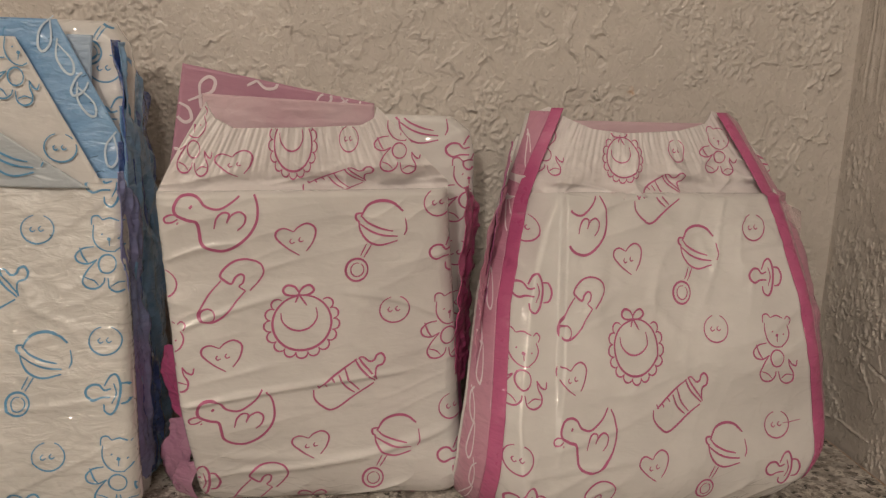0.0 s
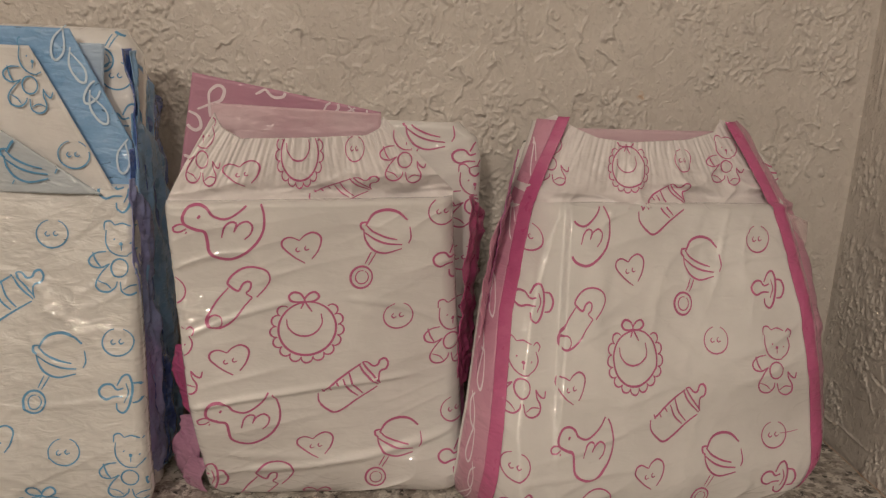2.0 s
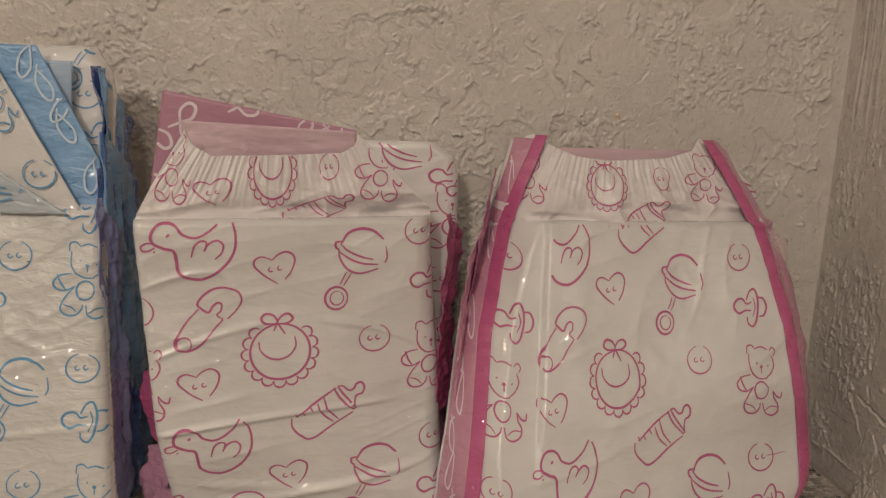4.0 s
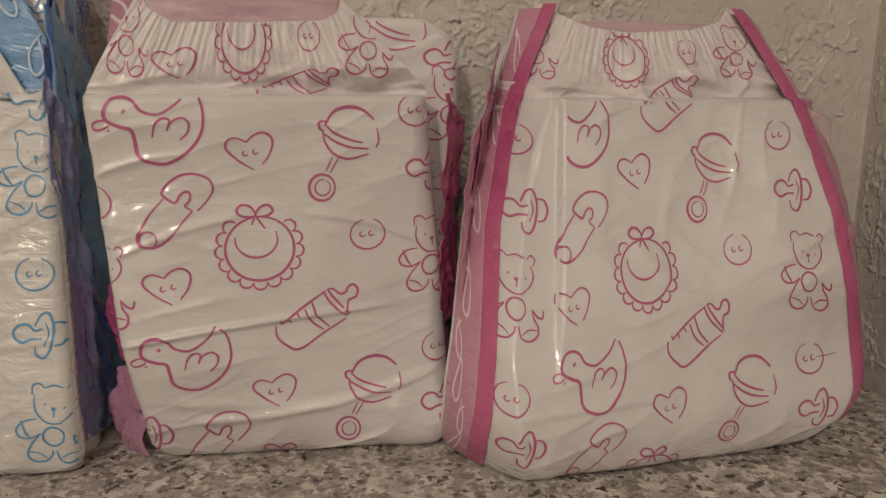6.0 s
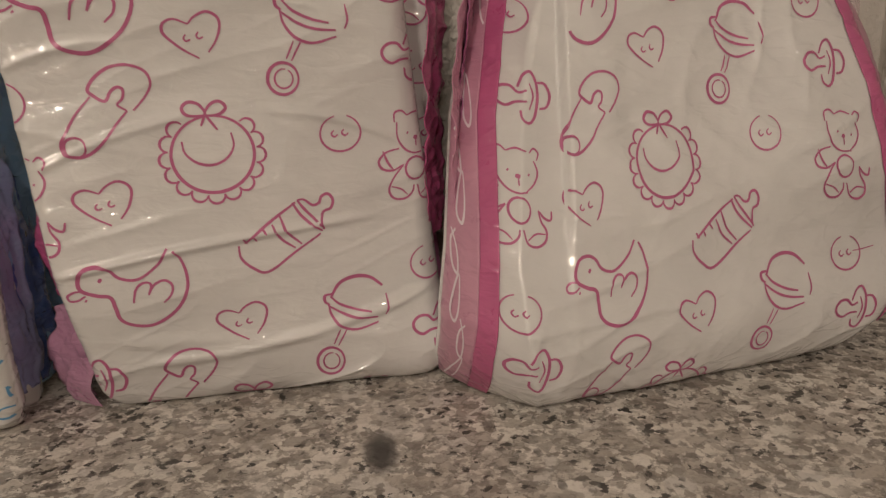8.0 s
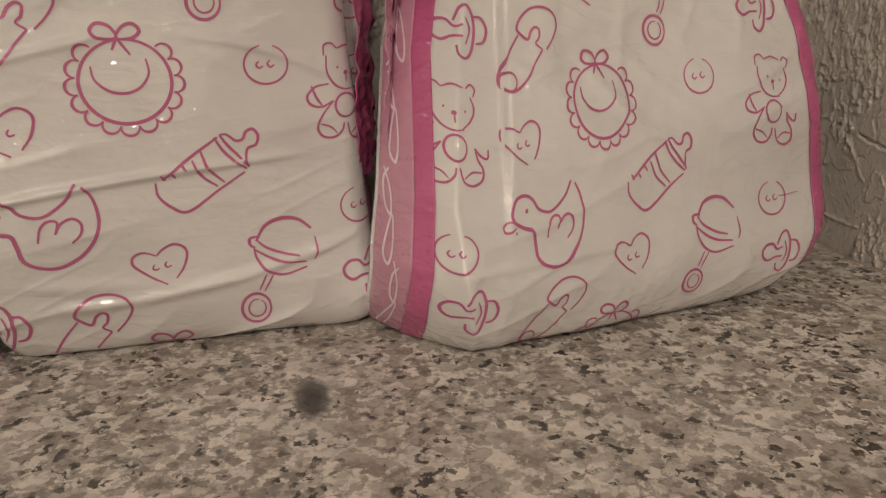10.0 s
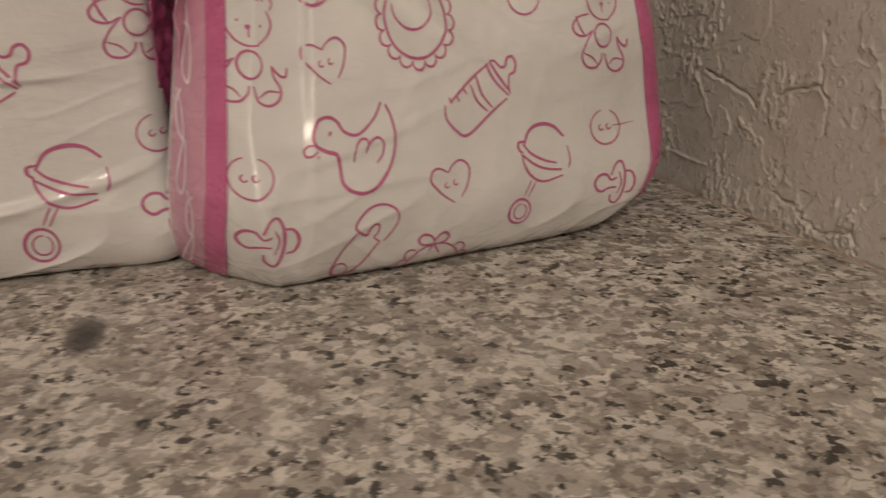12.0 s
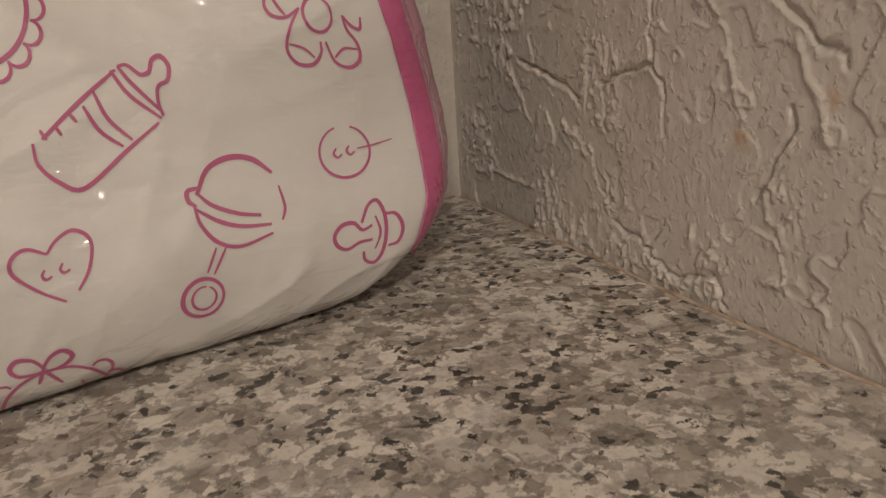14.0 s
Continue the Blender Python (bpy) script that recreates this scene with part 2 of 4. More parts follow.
    dr = ramp(n, [(0.004, (0.97, 0.97, 0.97)), (0.0075, (0.8, 0.8, 0.8)), (0.0105, (0, 0, 0))])
    l.new(dist.outputs["Value"], dr.inputs["Fac"])
    col = over(col, dr.outputs["Color"], (0.05, 0.047, 0.044))
    l.new(col, b.inputs["Base Color"])
    rr = ramp(n, [(0.0, (0.3,) * 3), (1.0, (0.55,) * 3)])
    l.new(grains.outputs["Red"], rr.inputs["Fac"])
    l.new(rr.outputs["Color"], b.inputs["Roughness"])
    bump(n, l, fine.outputs["Fac"], 0.1, 0.0006, b.inputs["Normal"])
    return m


def plain_paint(name, c1, c2, rough, scale=12):
    m, n, l, b = material(name, c1, rough)
    g = n.new("ShaderNodeNewGeometry").outputs["Position"]
    r = ramp(n, [(0.3, c1), (0.7, c2)])
    l.new(noise_node(n, l, g, scale, 5).outputs["Fac"], r.inputs["Fac"])
    l.new(r.outputs["Color"], b.inputs["Base Color"])
    bump(n, l, noise_node(n, l, g, 120, 4).outputs["Fac"], 0.2, 0.002, b.inputs["Normal"])
    return m


WALL = wall_material()
GRANITE = granite_material()
CEILING = plain_paint("ceiling_paint", (0.72, 0.70, 0.66), (0.78, 0.76, 0.72), 0.8)
FLOOR = plain_paint("floor_tile_grey", (0.36, 0.32, 0.28), (0.44, 0.40, 0.35), 0.5)
CABINET = plain_paint("cabinet_paint", (0.30, 0.22, 0.16), (0.36, 0.27, 0.20), 0.45)
CAULK = plain_paint("old_caulk", (0.34, 0.22, 0.14), (0.60, 0.50, 0.43), 0.6, 95)

# ---- helpers for meshes ----


def hash2(ix, iy, seed):
    v = np.sin(ix * 127.1 + iy * 311.7 + seed * 74.7) * 43758.5453
    return v - np.floor(v)


def vnoise(x, y, seed=0):
    """Smooth value noise, 0 to 1."""
    x, y = np.asarray(x, float), np.asarray(y, float)
    ix, iy = np.floor(x), np.floor(y)
    fx, fy = x - ix, y - iy
    fx, fy = fx * fx * fx * (fx * (fx * 6 - 15) + 10), fy * fy * fy * (fy * (fy * 6 - 15) + 10)
    a, b = hash2(ix, iy, seed), hash2(ix + 1, iy, seed)
    c, d = hash2(ix, iy + 1, seed), hash2(ix + 1, iy + 1, seed)
    return (a * (1 - fx) + b * fx) * (1 - fy) + (c * (1 - fx) + d * fx) * fy


def fbm(x, y, seed=0, octaves=4):
    total, amp, norm = 0, 1.0, 0
    for k in range(octaves):
        total = total + amp * vnoise(x, y, seed + k * 13)
        norm += amp
        amp *= 0.5
        x, y = 1.62 * x - 1.23 * y + 3.1, 1.23 * x + 1.62 * y + 7.7
    return total / norm


def sstep(a, b, v):
    t = np.clip((np.asarray(v, float) - a) / (b - a), 0, 1)
    return t * t * (3 - 2 * t)


def curve(points):
    """A function through a few (key, value) pairs, eased."""
    ks, vs = zip(*points)
    return lambda z: np.interp(z, ks, vs)


def mesh_object(name, verts, faces, mat, parent=None, label="", smooth=True):
    me = bpy.data.meshes.new(name)
    me.from_pydata([tuple(map(float, v)) for v in verts], [], [tuple(map(int, f)) for f in faces])
    me.materials.append(mat)
    if smooth:
        me.polygons.foreach_set("use_smooth", [True] * len(me.polygons))
    me.update()
    ob = new(name, me)
    if parent:
        ob.parent = parent
    if label:
        ob["label"] = label
    return ob


def part(name, bm, mat, parent, label=""):
    me = bpy.data.meshes.new(name)
    bm.to_mesh(me)
    bm.free()
    me.materials.append(mat)
    ob = new(name, me)
    ob.parent = parent
    if label:
        ob["label"] = label
    return ob


def grid_faces(nu, nv, base=0, flip=False):
    i = np.arange(nu - 1)[None, :] + nu * np.arange(nv - 1)[:, None] + base
    f = np.stack([i, i + 1, i + nu + 1, i + nu], -1).reshape(-1, 4)
    return f[:, ::-1] if flip else f


def solid_sheet(name, front, back, nu, nv, mat, parent=None, label=""):
    """A closed body between two grids (nv, nu, 3) that share their outline."""
    verts = np.concatenate([front.reshape(-1, 3), back.reshape(-1, 3)])
    n = nu * nv
    faces = [grid_faces(nu, nv), grid_faces(nu, nv, n, True)]
    ring = ([k for k in range(nu)] + [nu * r + nu - 1 for r in range(1, nv)]
            + [nu * (nv - 1) + k for k in range(nu - 2, -1, -1)] + [nu * r for r in range(nv - 2, 0, -1)])
    ring = np.array(ring)
    nxt = np.roll(ring, -1)
    faces.append(np.stack([nxt, ring, ring + n, nxt + n], -1))
    return mesh_object(name, verts, np.concatenate(faces), mat, parent, label)


def eased(n):
    """0 to 1 with more steps near both ends."""
    t = np.linspace(0, 1, n)
    return 0.45 * t + 0.55 * (0.5 - 0.5 * np.cos(np.pi * t))


def edge(d, r):
    """How far a rounded edge of radius r falls back at the distance d from the rim."""
    q = r - np.clip(d, 0, r)
    return r - np.sqrt(np.maximum(r * r - q * q, 0))


def body_panel(name, surf, xl, xr, z0, z1, thick, mat, parent, label="", nu=110, nv=120, rim=0.5):
    """A padded panel: front skin surf(x, z), pillow-shaped back."""
    u, v = np.meshgrid(eased(nu), eased(nv))
    z = z0 + (z1 - z0) * v
    x = xl(z) + (xr(z) - xl(z)) * u
    y = surf(x, z)
    du = np.minimum(u, 1 - u) * (xr(z) - xl(z))
    dv = np.minimum(v, 1 - v) * (z1 - z0)
    inner = np.clip(np.minimum(du, dv) / (thick * rim), 0, 1)
    depth = thick * np.sqrt(1 - (1 - inner) ** 2)
    front = np.stack([x, y, z], -1)
    back = np.stack([x, y + depth, z], -1)
    return solid_sheet(name, front, back, nu, nv, mat, parent, label)


def film_sheet(name, fn, nu, nv, mat, parent, label="", thick=(0, 0.0006, 0)):
    """A thin film with a little thickness; fn(u, v) gives x, y, z."""
    u, v = np.meshgrid(np.linspace(0, 1, nu), np.linspace(0, 1, nv))
    front = np.stack(fn(u, v), -1)
    return solid_sheet(name, front, front + np.array(thick), nu, nv, mat, parent, label)


# ---- printed outlines (drawn in units of about a third of a millimetre) ----


def arc(cx, cy, rx, ry, a0, a1, n=14):
    return [(cx + rx * math.cos(radians(a0 + (a1 - a0) * k / n)), cy + ry * math.sin(radians(a0 + (a1 - a0) * k / n))) for k in range(n + 1)]


def drawing(kind):
    """Strokes of a nursery motif: (width, points), y down, about its middle."""
    if kind == "duck":
        return [(6, [(60, -63), (45, -40), (15, -20), (-10, -25), (-22, -40), (-37, -47), (-55, -43), (-65, -25), (-62, -10), (-43, 0),
                     (-27, 5), (-23, 25), (-20, 45), (-5, 57), (20, 61), (45, 50), (67, 30), (80, 5), (82, -20), (77, -43), (68, -59)]),
                (4, [(-62, -10), (-73, -10), (-83, -4), (-81, 4), (-70, 4), (-59, -2)]),
                (5, [(-61, 5), (-59, 7)]), (8, [(-38, -26), (-34, -23)]),
                (4, [(3, 18), (9, -3), (20, -13), (31, -10), (26, 7)]), (4, [(26, 7), (35, -8), (50, -14), (60, -5), (57, 10), (45, 22)])]
    if kind == "heart":
        return [(4, [(8, 30), (-13, 17), (-32, 0), (-37, -10), (-33, -20), (-20, -24), (-3, -17)]),
                (4, [(-3, -17), (7, -27), (22, -33), (35, -27), (39, -15), (33, 5), (21, 22)]),
                (3, [(-7, -3), (-10, 2), (-7, 6), (-1, 4)]), (3, [(10, -6), (7, -1), (10, 3), (16, 1)])]
    if kind == "button":
        return [(3.4, arc(0, 0, 31, 28, -70, 255, 22)), (3, [(-10, -5), (-14, 0), (-10, 5), (-4, 2)]), (3, [(6, -6), (2, -1), (6, 4), (12, 1)])]
    if kind == "rattle":
        return [(6, [(-40, -25), (-25, -48), (0, -56), (25, -51), (45, -34)]), (5, [(-38, -32), (-49, -30), (-49, -20), (-42, -14)]),
                (4.4, [(-38, -25), (-25, -12), (0, 0), (25, 6)]), (4.4, [(-44, -12), (-20, 5), (5, 14), (35, 17)]),
                (4.4, [(-44, -14), (-40, 5), (-25, 25), (0, 34), (35, 26)]), (3.4, [(50, -20), (53, 2), (48, 15)]),
                (3, [(-28, 30), (-40, 55)]), (3, [(-18, 32), (-33, 58)]), (5, arc(-47, 83, 22, 23, 0, 360, 20)), (3, arc(-46, 83, 13, 14, -60, 285, 16))]
    if kind == "pin":
        return [(4.6, [(34, 2), (50, -15), (60, -33), (55, -50), (35, -60), (10, -58), (-10, -45), (-20, -30), (-15, -22), (0, -13), (8, -25),
                       (17, -31), (24, -27), (22, -15), (15, -7), (26, 2)]),
                (4.6, [(26, 2), (10, 20), (-5, 40), (-22, 55), (-40, 62), (-58, 57), (-62, 45), (-55, 30), (-40, 5), (-18, -20)]),
                (4, arc(-45, 48, 14, 14, 0, 360, 14))]
    if kind == "bib":
        strokes = [(5, arc(0, 0, 57, 56, -85, 275, 30)), (4, [(-41, -22), (-38, -5), (-23, 10), (-3, 15), (17, 8), (29, -10), (27, -30)]),
                   (5, [(-6, -58), (-13, -73), (-28, -77), (-36, -68), (-28, -58), (-6, -58)]),
                   (5, [(-6, -58), (2, -72), (15, -76), (23, -66), (12, -57), (-6, -58)]), (4, [(-6, -58), (-13, -42)]), (4, [(-6, -58), (9, -35)])]
        for k in range(13):
            a = radians(-38 + k * 21.5)
            strokes.append((3.8, arc(62 * math.cos(a), 61 * math.sin(a), 11.5, 11.5, math.degrees(a) - 100, math.degrees(a) + 100, 7)))
        return strokes
    if kind == "bottle":
        return [(4.6, [(-64, 7), (-25, -22), (15, -48)]), (4.6, [(-73, 10), (-71, 30), (-55, 48), (-33, 57), (10, 30), (50, 6)]),
                (4.4, [(10, -48), (25, -23), (53, 2)]), (4.4, [(18, -51), (30, -33), (56, -3)]), (4.2, [(-10, -30), (0, -3), (20, 19)]),
                (4.2, [(-22, -18), (-10, 7), (10, 24)]), (3.6, [(-60, 8), (-65, -1)]), (3.6, [(-50, -2), (-46, 6)]), (3.6, [(-37, -14), (-30, -4)]),
                (4.8, [(18, -51), (28, -51), (40, -41), (50, -43), (55, -53), (65, -56), (72, -46), (68, -33), (56, -28), (53, -13), (56, 0)])]
    if kind == "bear":
        head = [(3.4, [(-34, -72), (-33, -87), (-22, -90), (-13, -82)]), (3.4, [(-30, -72), (-30, -48), (-20, -30), (-5, -21), (14, -20)]),
                (3.2, [(-13, -82), (2, -86), (18, -80)]), (3.2, [(22, -78), (30, -84), (37, -76), (33, -66)]),
                (3.4, [(28, -66), (33, -48), (26, -32), (12, -21)]), (4.5, [(-14, -55), (-12, -53)]), (4.5, [(17, -47), (19, -45)]),
                (7, [(-3, -46), (4, -44)]), (2.6, [(1, -42), (1, -31)])]
        return head + [(4, arc(-2, 4, 17, 18, 0, 360, 16)), (4, [(-28, -30), (-49, -26), (-62, -13), (-57, 0), (-40, 4), (-22, -4)]), (4, [(-55, -28), (-48, -10), (-40, 2)]),
                (4, [(-22, -4), (-40, 17), (-48, 36), (-40, 50), (-22, 52), (-9, 42), (-6, 31)]), (3, [(-44, 30), (-28, 36), (-18, 46)]),
                (4, [(0, 32), (5, 52), (20, 59), (35, 52), (38, 37), (30, 22), (28, 7)]), (3, [(6, 48), (20, 40), (36, 42)]),
                (4, [(28, 7), (36, 18), (46, 22), (50, 10)])]
    return [(5, [(2, 7), (-15, 7), (-30, 12), (-42, 5), (-45, -7), (-35, -17), (-20, -17), (-10, -7), (3, -10)]),
            (5, [(-10, -15), (0, -33), (12, -37), (20, -20), (20, 5), (13, 30), (3, 40), (-8, 33), (-10, 20)]),
            (3.2, [(8, -20), (13, 0), (5, 20)]), (5, [(22, -20), (35, -17), (42, 0), (35, 17), (22, 20)])]


def smooth_line(pts, per=5):
    p = np.array(pts, float)
    if len(p) == 2:
        return np.linspace(p[0], p[1], 4)
    closed = np.hypot(*(p[0] - p[-1])) < 1e-6
    ext = np.concatenate([[p[-2] if closed else 2 * p[0] - p[1]], p, [p[1] if closed else 2 * p[-1] - p[-2]]])
    out = []
    for k in range(len(p) - 1):
        a, b, c, d = ext[k:k + 4]
        for t in np.arange(per) / per:
            out.append(0.5 * (2 * b + (c - a) * t + (2 * a - 5 * b + 4 * c - d) * t ** 2 + (3 * b - a - 3 * c + d) * t ** 3))
    return np.array(out + [p[-1]])


def ink(name, strokes, x, z, sx, sz, turn, surf, inside, mat, parent, eps=0.0003):
    """Lines of ink laid on the skin surf(x, z), cut off where the panel ends."""
    verts, faces = [], []
    ca, sa = math.cos(radians(turn)), math.sin(radians(turn))
    for width, pts in strokes:
        line = smooth_line(pts)
        d = np.gradient(line, axis=0)
        d /= np.maximum(np.hypot(d[:, 0], d[:, 1]), 1e-6)[:, None]
        nrm = np.stack([-d[:, 1], d[:, 0]], -1)
        s = np.linspace(0, 1, len(line))
        w = width * (0.62 + 0.38 * np.sin(np.pi * s)) * (0.92 + 0.16 * vnoise(s * 5, s * 0 + x * 900 + len(pts)))
        rows = []
        for side in (-0.5, 0, 0.5):
            q = line + nrm * (w * side)[:, None]
            q = np.stack([q[:, 0] * ca - q[:, 1] * sa, q[:, 0] * sa + q[:, 1] * ca], -1)
            px, pz = x + q[:, 0] * sx, z - q[:, 1] * sz
            rows.append(np.stack([px, surf(px, pz) - eps, pz], -1))
        ok = inside(rows[1][:, 0], rows[1][:, 2])
        base = len(verts)
        for a, b, c in zip(*rows):
            verts += [a, b, c]
        for k in range(len(line) - 1):
            if ok[k] and ok[k + 1]:
                i = base + 3 * k
                faces += [(i, i + 3, i + 4, i + 1), (i + 1, i + 4, i + 5, i + 2)]
    if faces:
        used = sorted({i for f in faces for i in f})
        at = {i: k for k, i in enumerate(used)}
        return mesh_object(name, [verts[i] for i in used], [[at[i] for i in f] for f in faces], mat, parent)


def print_on(places, sx, sz, surf, inside, mat, parent, turn=0):
    for kind, spots in places.items():
        for x, z in spots:
            ink("printed_" + kind, drawing(kind), x, z, sx(x) if callable(sx) else sx, sz, turn, surf, inside, mat, parent)


def loops(name, spots, sx, sz, surf, inside, mat, parent):
    """White looped scribbles on the side films."""
    for x, z, turn in spots:
        ink(name, [(4.5, [(-4, -70), (6, -40), (4, -10), (-8, -22), (-6, -50), (8, -64)]),
                   (4.5, [(8, -10), (2, 30), (-10, 52), (-20, 40), (-8, 12), (8, -10)])], x, z, sx, sz, turn, surf, inside, mat, parent, 0.0017)


def wrinkles(x, z, seed, amp, angle=10, stretch=4.0, scale=55):
    """Long soft creases along one direction."""
    a = radians(angle)
    p, q = x * math.cos(a) + z * math.sin(a), -x * math.sin(a) + z * math.cos(a)
    q = q + 0.012 * (vnoise(p * 18, q * 18, seed + 5) - 0.5)
    ridge = 1 - np.abs(2 * vnoise(p * scale / stretch, q * scale, seed) - 1)
    return -amp * (ridge ** 3) * vnoise(p * 20, q * 20, seed + 9) * 2


def crease(x, z, x0, z0, x1, z1, width, amp, sag=0.0):
    """One sharp crease from one place to another."""
    t = (x - x0) / (x1 - x0)
    zc = z0 + (z1 - z0) * t + sag * np.sin(np.pi * np.clip(t, 0, 1))
    return -amp * np.exp(-((z - zc) / width) ** 2) * sstep(0, 0.1, t) * sstep(0, 0.15, 1 - t)


def crumple(x, z, seed, amp, scale=60):
    """Flat facets between sharp irregular folds."""
    wx, wz = x + 0.012 * vnoise(x * 40, z * 40, seed + 1), z + 0.012 * vnoise(x * 40, z * 40, seed + 2)
    a = np.abs(2 * vnoise(wx * scale * 0.6, wz * scale * 1.5, seed) - 1)
    b = np.abs(2 * vnoise(wx * scale * 1.4 + wz * 30, wz * scale * 1.8, seed + 7) - 1)
    return amp * (a + 0.5 * b - 0.6)


# ---- the room ----
WALL_Y, WALL_X = 0.637, 0.386


def relief(p, q, seed):
    """Skip-trowelled plaster: flat islands with ragged rims, crumbs and trowel ridges."""
    wp, wq = p + 0.012 * (fbm(p * 70, q * 70, seed + 3, 4) - 0.5), q + 0.012 * (fbm(p * 70, q * 70, seed + 7, 4) - 0.5)
    n = fbm(wp * 24, wq * 24, seed, 3)
    isle = sstep(0.485, 0.502, n)
    low = sstep(0.40, 0.388, n)
    n2 = fbm(wp * 30 + 9, wq * 24, seed + 21, 3)
    some = sstep(0.46, 0.58, fbm(p * 34, q * 34, seed + 31, 2))
    rim = np.exp(-((n2 - 0.5) / 0.007) ** 2) * some
    crack = np.exp(-((n2 - 0.42) / 0.006) ** 2) * (1 - some)
    zone = sstep(0.52, 0.64, fbm(p * 22, q * 22, seed + 47, 3))
    crumbs = sstep(0.56, 0.68, fbm(wp * 400, wq * 340, seed + 41, 2)) * (0.12 + 0.88 * zone)
    grain = fbm(p * 190, q * 150, seed + 51, 3) - 0.5
    return 0.0006 * isle - 0.0005 * low + 0.0017 * rim - 0.0009 * crack + 0.0010 * crumbs + grain * (0.0002 + 0.0008 * zone)


def spread(*runs):
    return np.unique(np.concatenate([np.arange(a, b + s * 0.5, s) for a, b, s in runs]).round(5))


def wall(name, along, up, place, label):
    p, q = np.meshgrid(along, up)
    verts = place(p, q)
    ob = mesh_object(name, verts.reshape(-1, 3), grid_faces(len(along), len(up)), WALL, label=label)
    return tagged(ob, label, "wall", kind="structure")


def back_place(p, q):
    h = 1.65 * relief(p, q, 2) * sstep(0.0, 0.02, WALL_X - p)
    return np.stack([p, WALL_Y + 0.0018 - h, q], -1)


def stroke(p, q, pts, width):
    """1 along a wandering line, falling to 0 over its width."""
    pp = p + 0.005 * (fbm(p * 120, q * 120, 61, 3) - 0.5)
    qq = q + 0.005 * (fbm(p * 120, q * 120, 67, 3) - 0.5)
    best = np.full(np.shape(p), 9.0)
    for (ax, ay), (bx, by) in zip(pts, pts[1:]):
        k = np.clip(((pp - ax) * (bx - ax) + (qq - ay) * (by - ay)) / ((bx - ax) ** 2 + (by - ay) ** 2), 0, 1)
        best = np.minimum(best, np.hypot(pp - ax - k * (bx - ax), qq - ay - k * (by - ay)))
    return np.exp(-(best / width) ** 2)


GROOVES = [[(0.566, 0.081), (0.546, 0.074), (0.526, 0.071), (0.517, 0.063)], [(0.501, 0.074), (0.484, 0.079), (0.470, 0.082)],
           [(0.474, 0.114), (0.470, 0.082), (0.463, 0.072), (0.464, 0.058)], [(0.492, 0.018), (0.475, 0.017), (0.465, 0.010), (0.452, 0.006), (0.444, 0.009), (0.435, 0.013), (0.429, 0.004)],
           [(0.429, 0.112), (0.416, 0.105), (0.402, 0.095), (0.392, 0.086)], [(0.408, 0.072), (0.410, 0.062), (0.419, 0.043)]]
RIDGES = [[(0.576, 0.077), (0.566, 0.064), (0.558, 0.051)], [(0.435, 0.089), (0.430, 0.078), (0.427, 0.067)], [(0.407, 0.092), (0.403, 0.082), (0.398, 0.074), (0.392, 0.063)],
          [(0.613, 0.020), (0.590, 0.023), (0.572, 0.021), (0.555, 0.021)], [(0.395, 0.017), (0.388, 0.011)], [(0.414, 0.017), (0.401, 0.019)], [(0.529, 0.056), (0.516, 0.048), (0.510, 0.042)]]


def pebbled(p, q):
    """Thin flat skin of plaster with pulled beads, short drips and torn edges."""
    wp, wq = p + 0.006 * (fbm(p * 90, q * 90, 103, 3) - 0.5), q + 0.006 * (fbm(p * 90, q * 90, 107, 3) - 0.5)
    rough = sstep(0.49, 0.58, fbm(p * 26, q * 26, 109, 3))
    beads = sstep(0.58, 0.70, fbm(wp * 400, wq * 330, 113, 2))
    drips = sstep(0.58, 0.68, fbm(wp * 380, wq * 95, 127, 2))
    tear = fbm(wp * 30, wq * 26, 131, 3)
    lip = np.exp(-((tear - 0.5) / 0.006) ** 2) * sstep(0.45, 0.6, fbm(p * 40, q * 40, 137, 2))
    h = (0.0010 * beads + 0.0007 * drips) * (0.10 + 0.90 * rough) + 0.0007 * lip + 0.0006 * sstep(0.492, 0.502, tear)
    h = h + (fbm(p * 210, q * 160, 139, 3) - 0.5) * (0.0001 + 0.0004 * rough)
    bare = np.clip(1.3 * np.exp(-((p - 0.480) / 0.010) ** 4 - ((q - 0.068) / 0.011) ** 4), 0, 1)
    h = h * (1 - 0.9 * bare)
    for pts in GROOVES:
        h = h - 0.0024 * stroke(p, q, pts, 0.0009) + 0.0004 * stroke(p, q + 0.002, pts, 0.0016)
    for pts in RIDGES:
        h = h + 0.0014 * stroke(p, q, pts, 0.0012) * (0.4 + 0.9 * fbm(p * 110, q * 110, 149, 2))
    return h


def side_place(p, q):
    h = pebbled(p, q) * sstep(0.0, 0.010, WALL_Y - p)
    return np.stack([WALL_X + 0.0018 - h, p, q], -1)


wall("wall_back", spread((-2.2, -0.36, 0.02), (-0.36, WALL_X + 0.004, 0.0009)), spread((-0.91, -0.01, 0.05), (-0.01, 0.12, 0.002), (0.12, 0.38, 0.0009), (0.38, CEIL, 0.02)),
     back_place, "beige painted wall with rough skip-trowelled plaster behind the counter")
ob = wall("wall_side", spread((-2.4, 0.16, 0.02), (0.18, 0.36, 0.0014), (0.36, WALL_Y + 0.004, 0.0006)), spread((-0.91, -0.01, 0.05), (-0.01, 0.13, 0.0006), (0.13, 0.28, 0.0012), (0.28, CEIL, 0.02)),
          side_place, "beige painted side wall with rough skip-trowelled plaster")
ob.data.flip_normals()


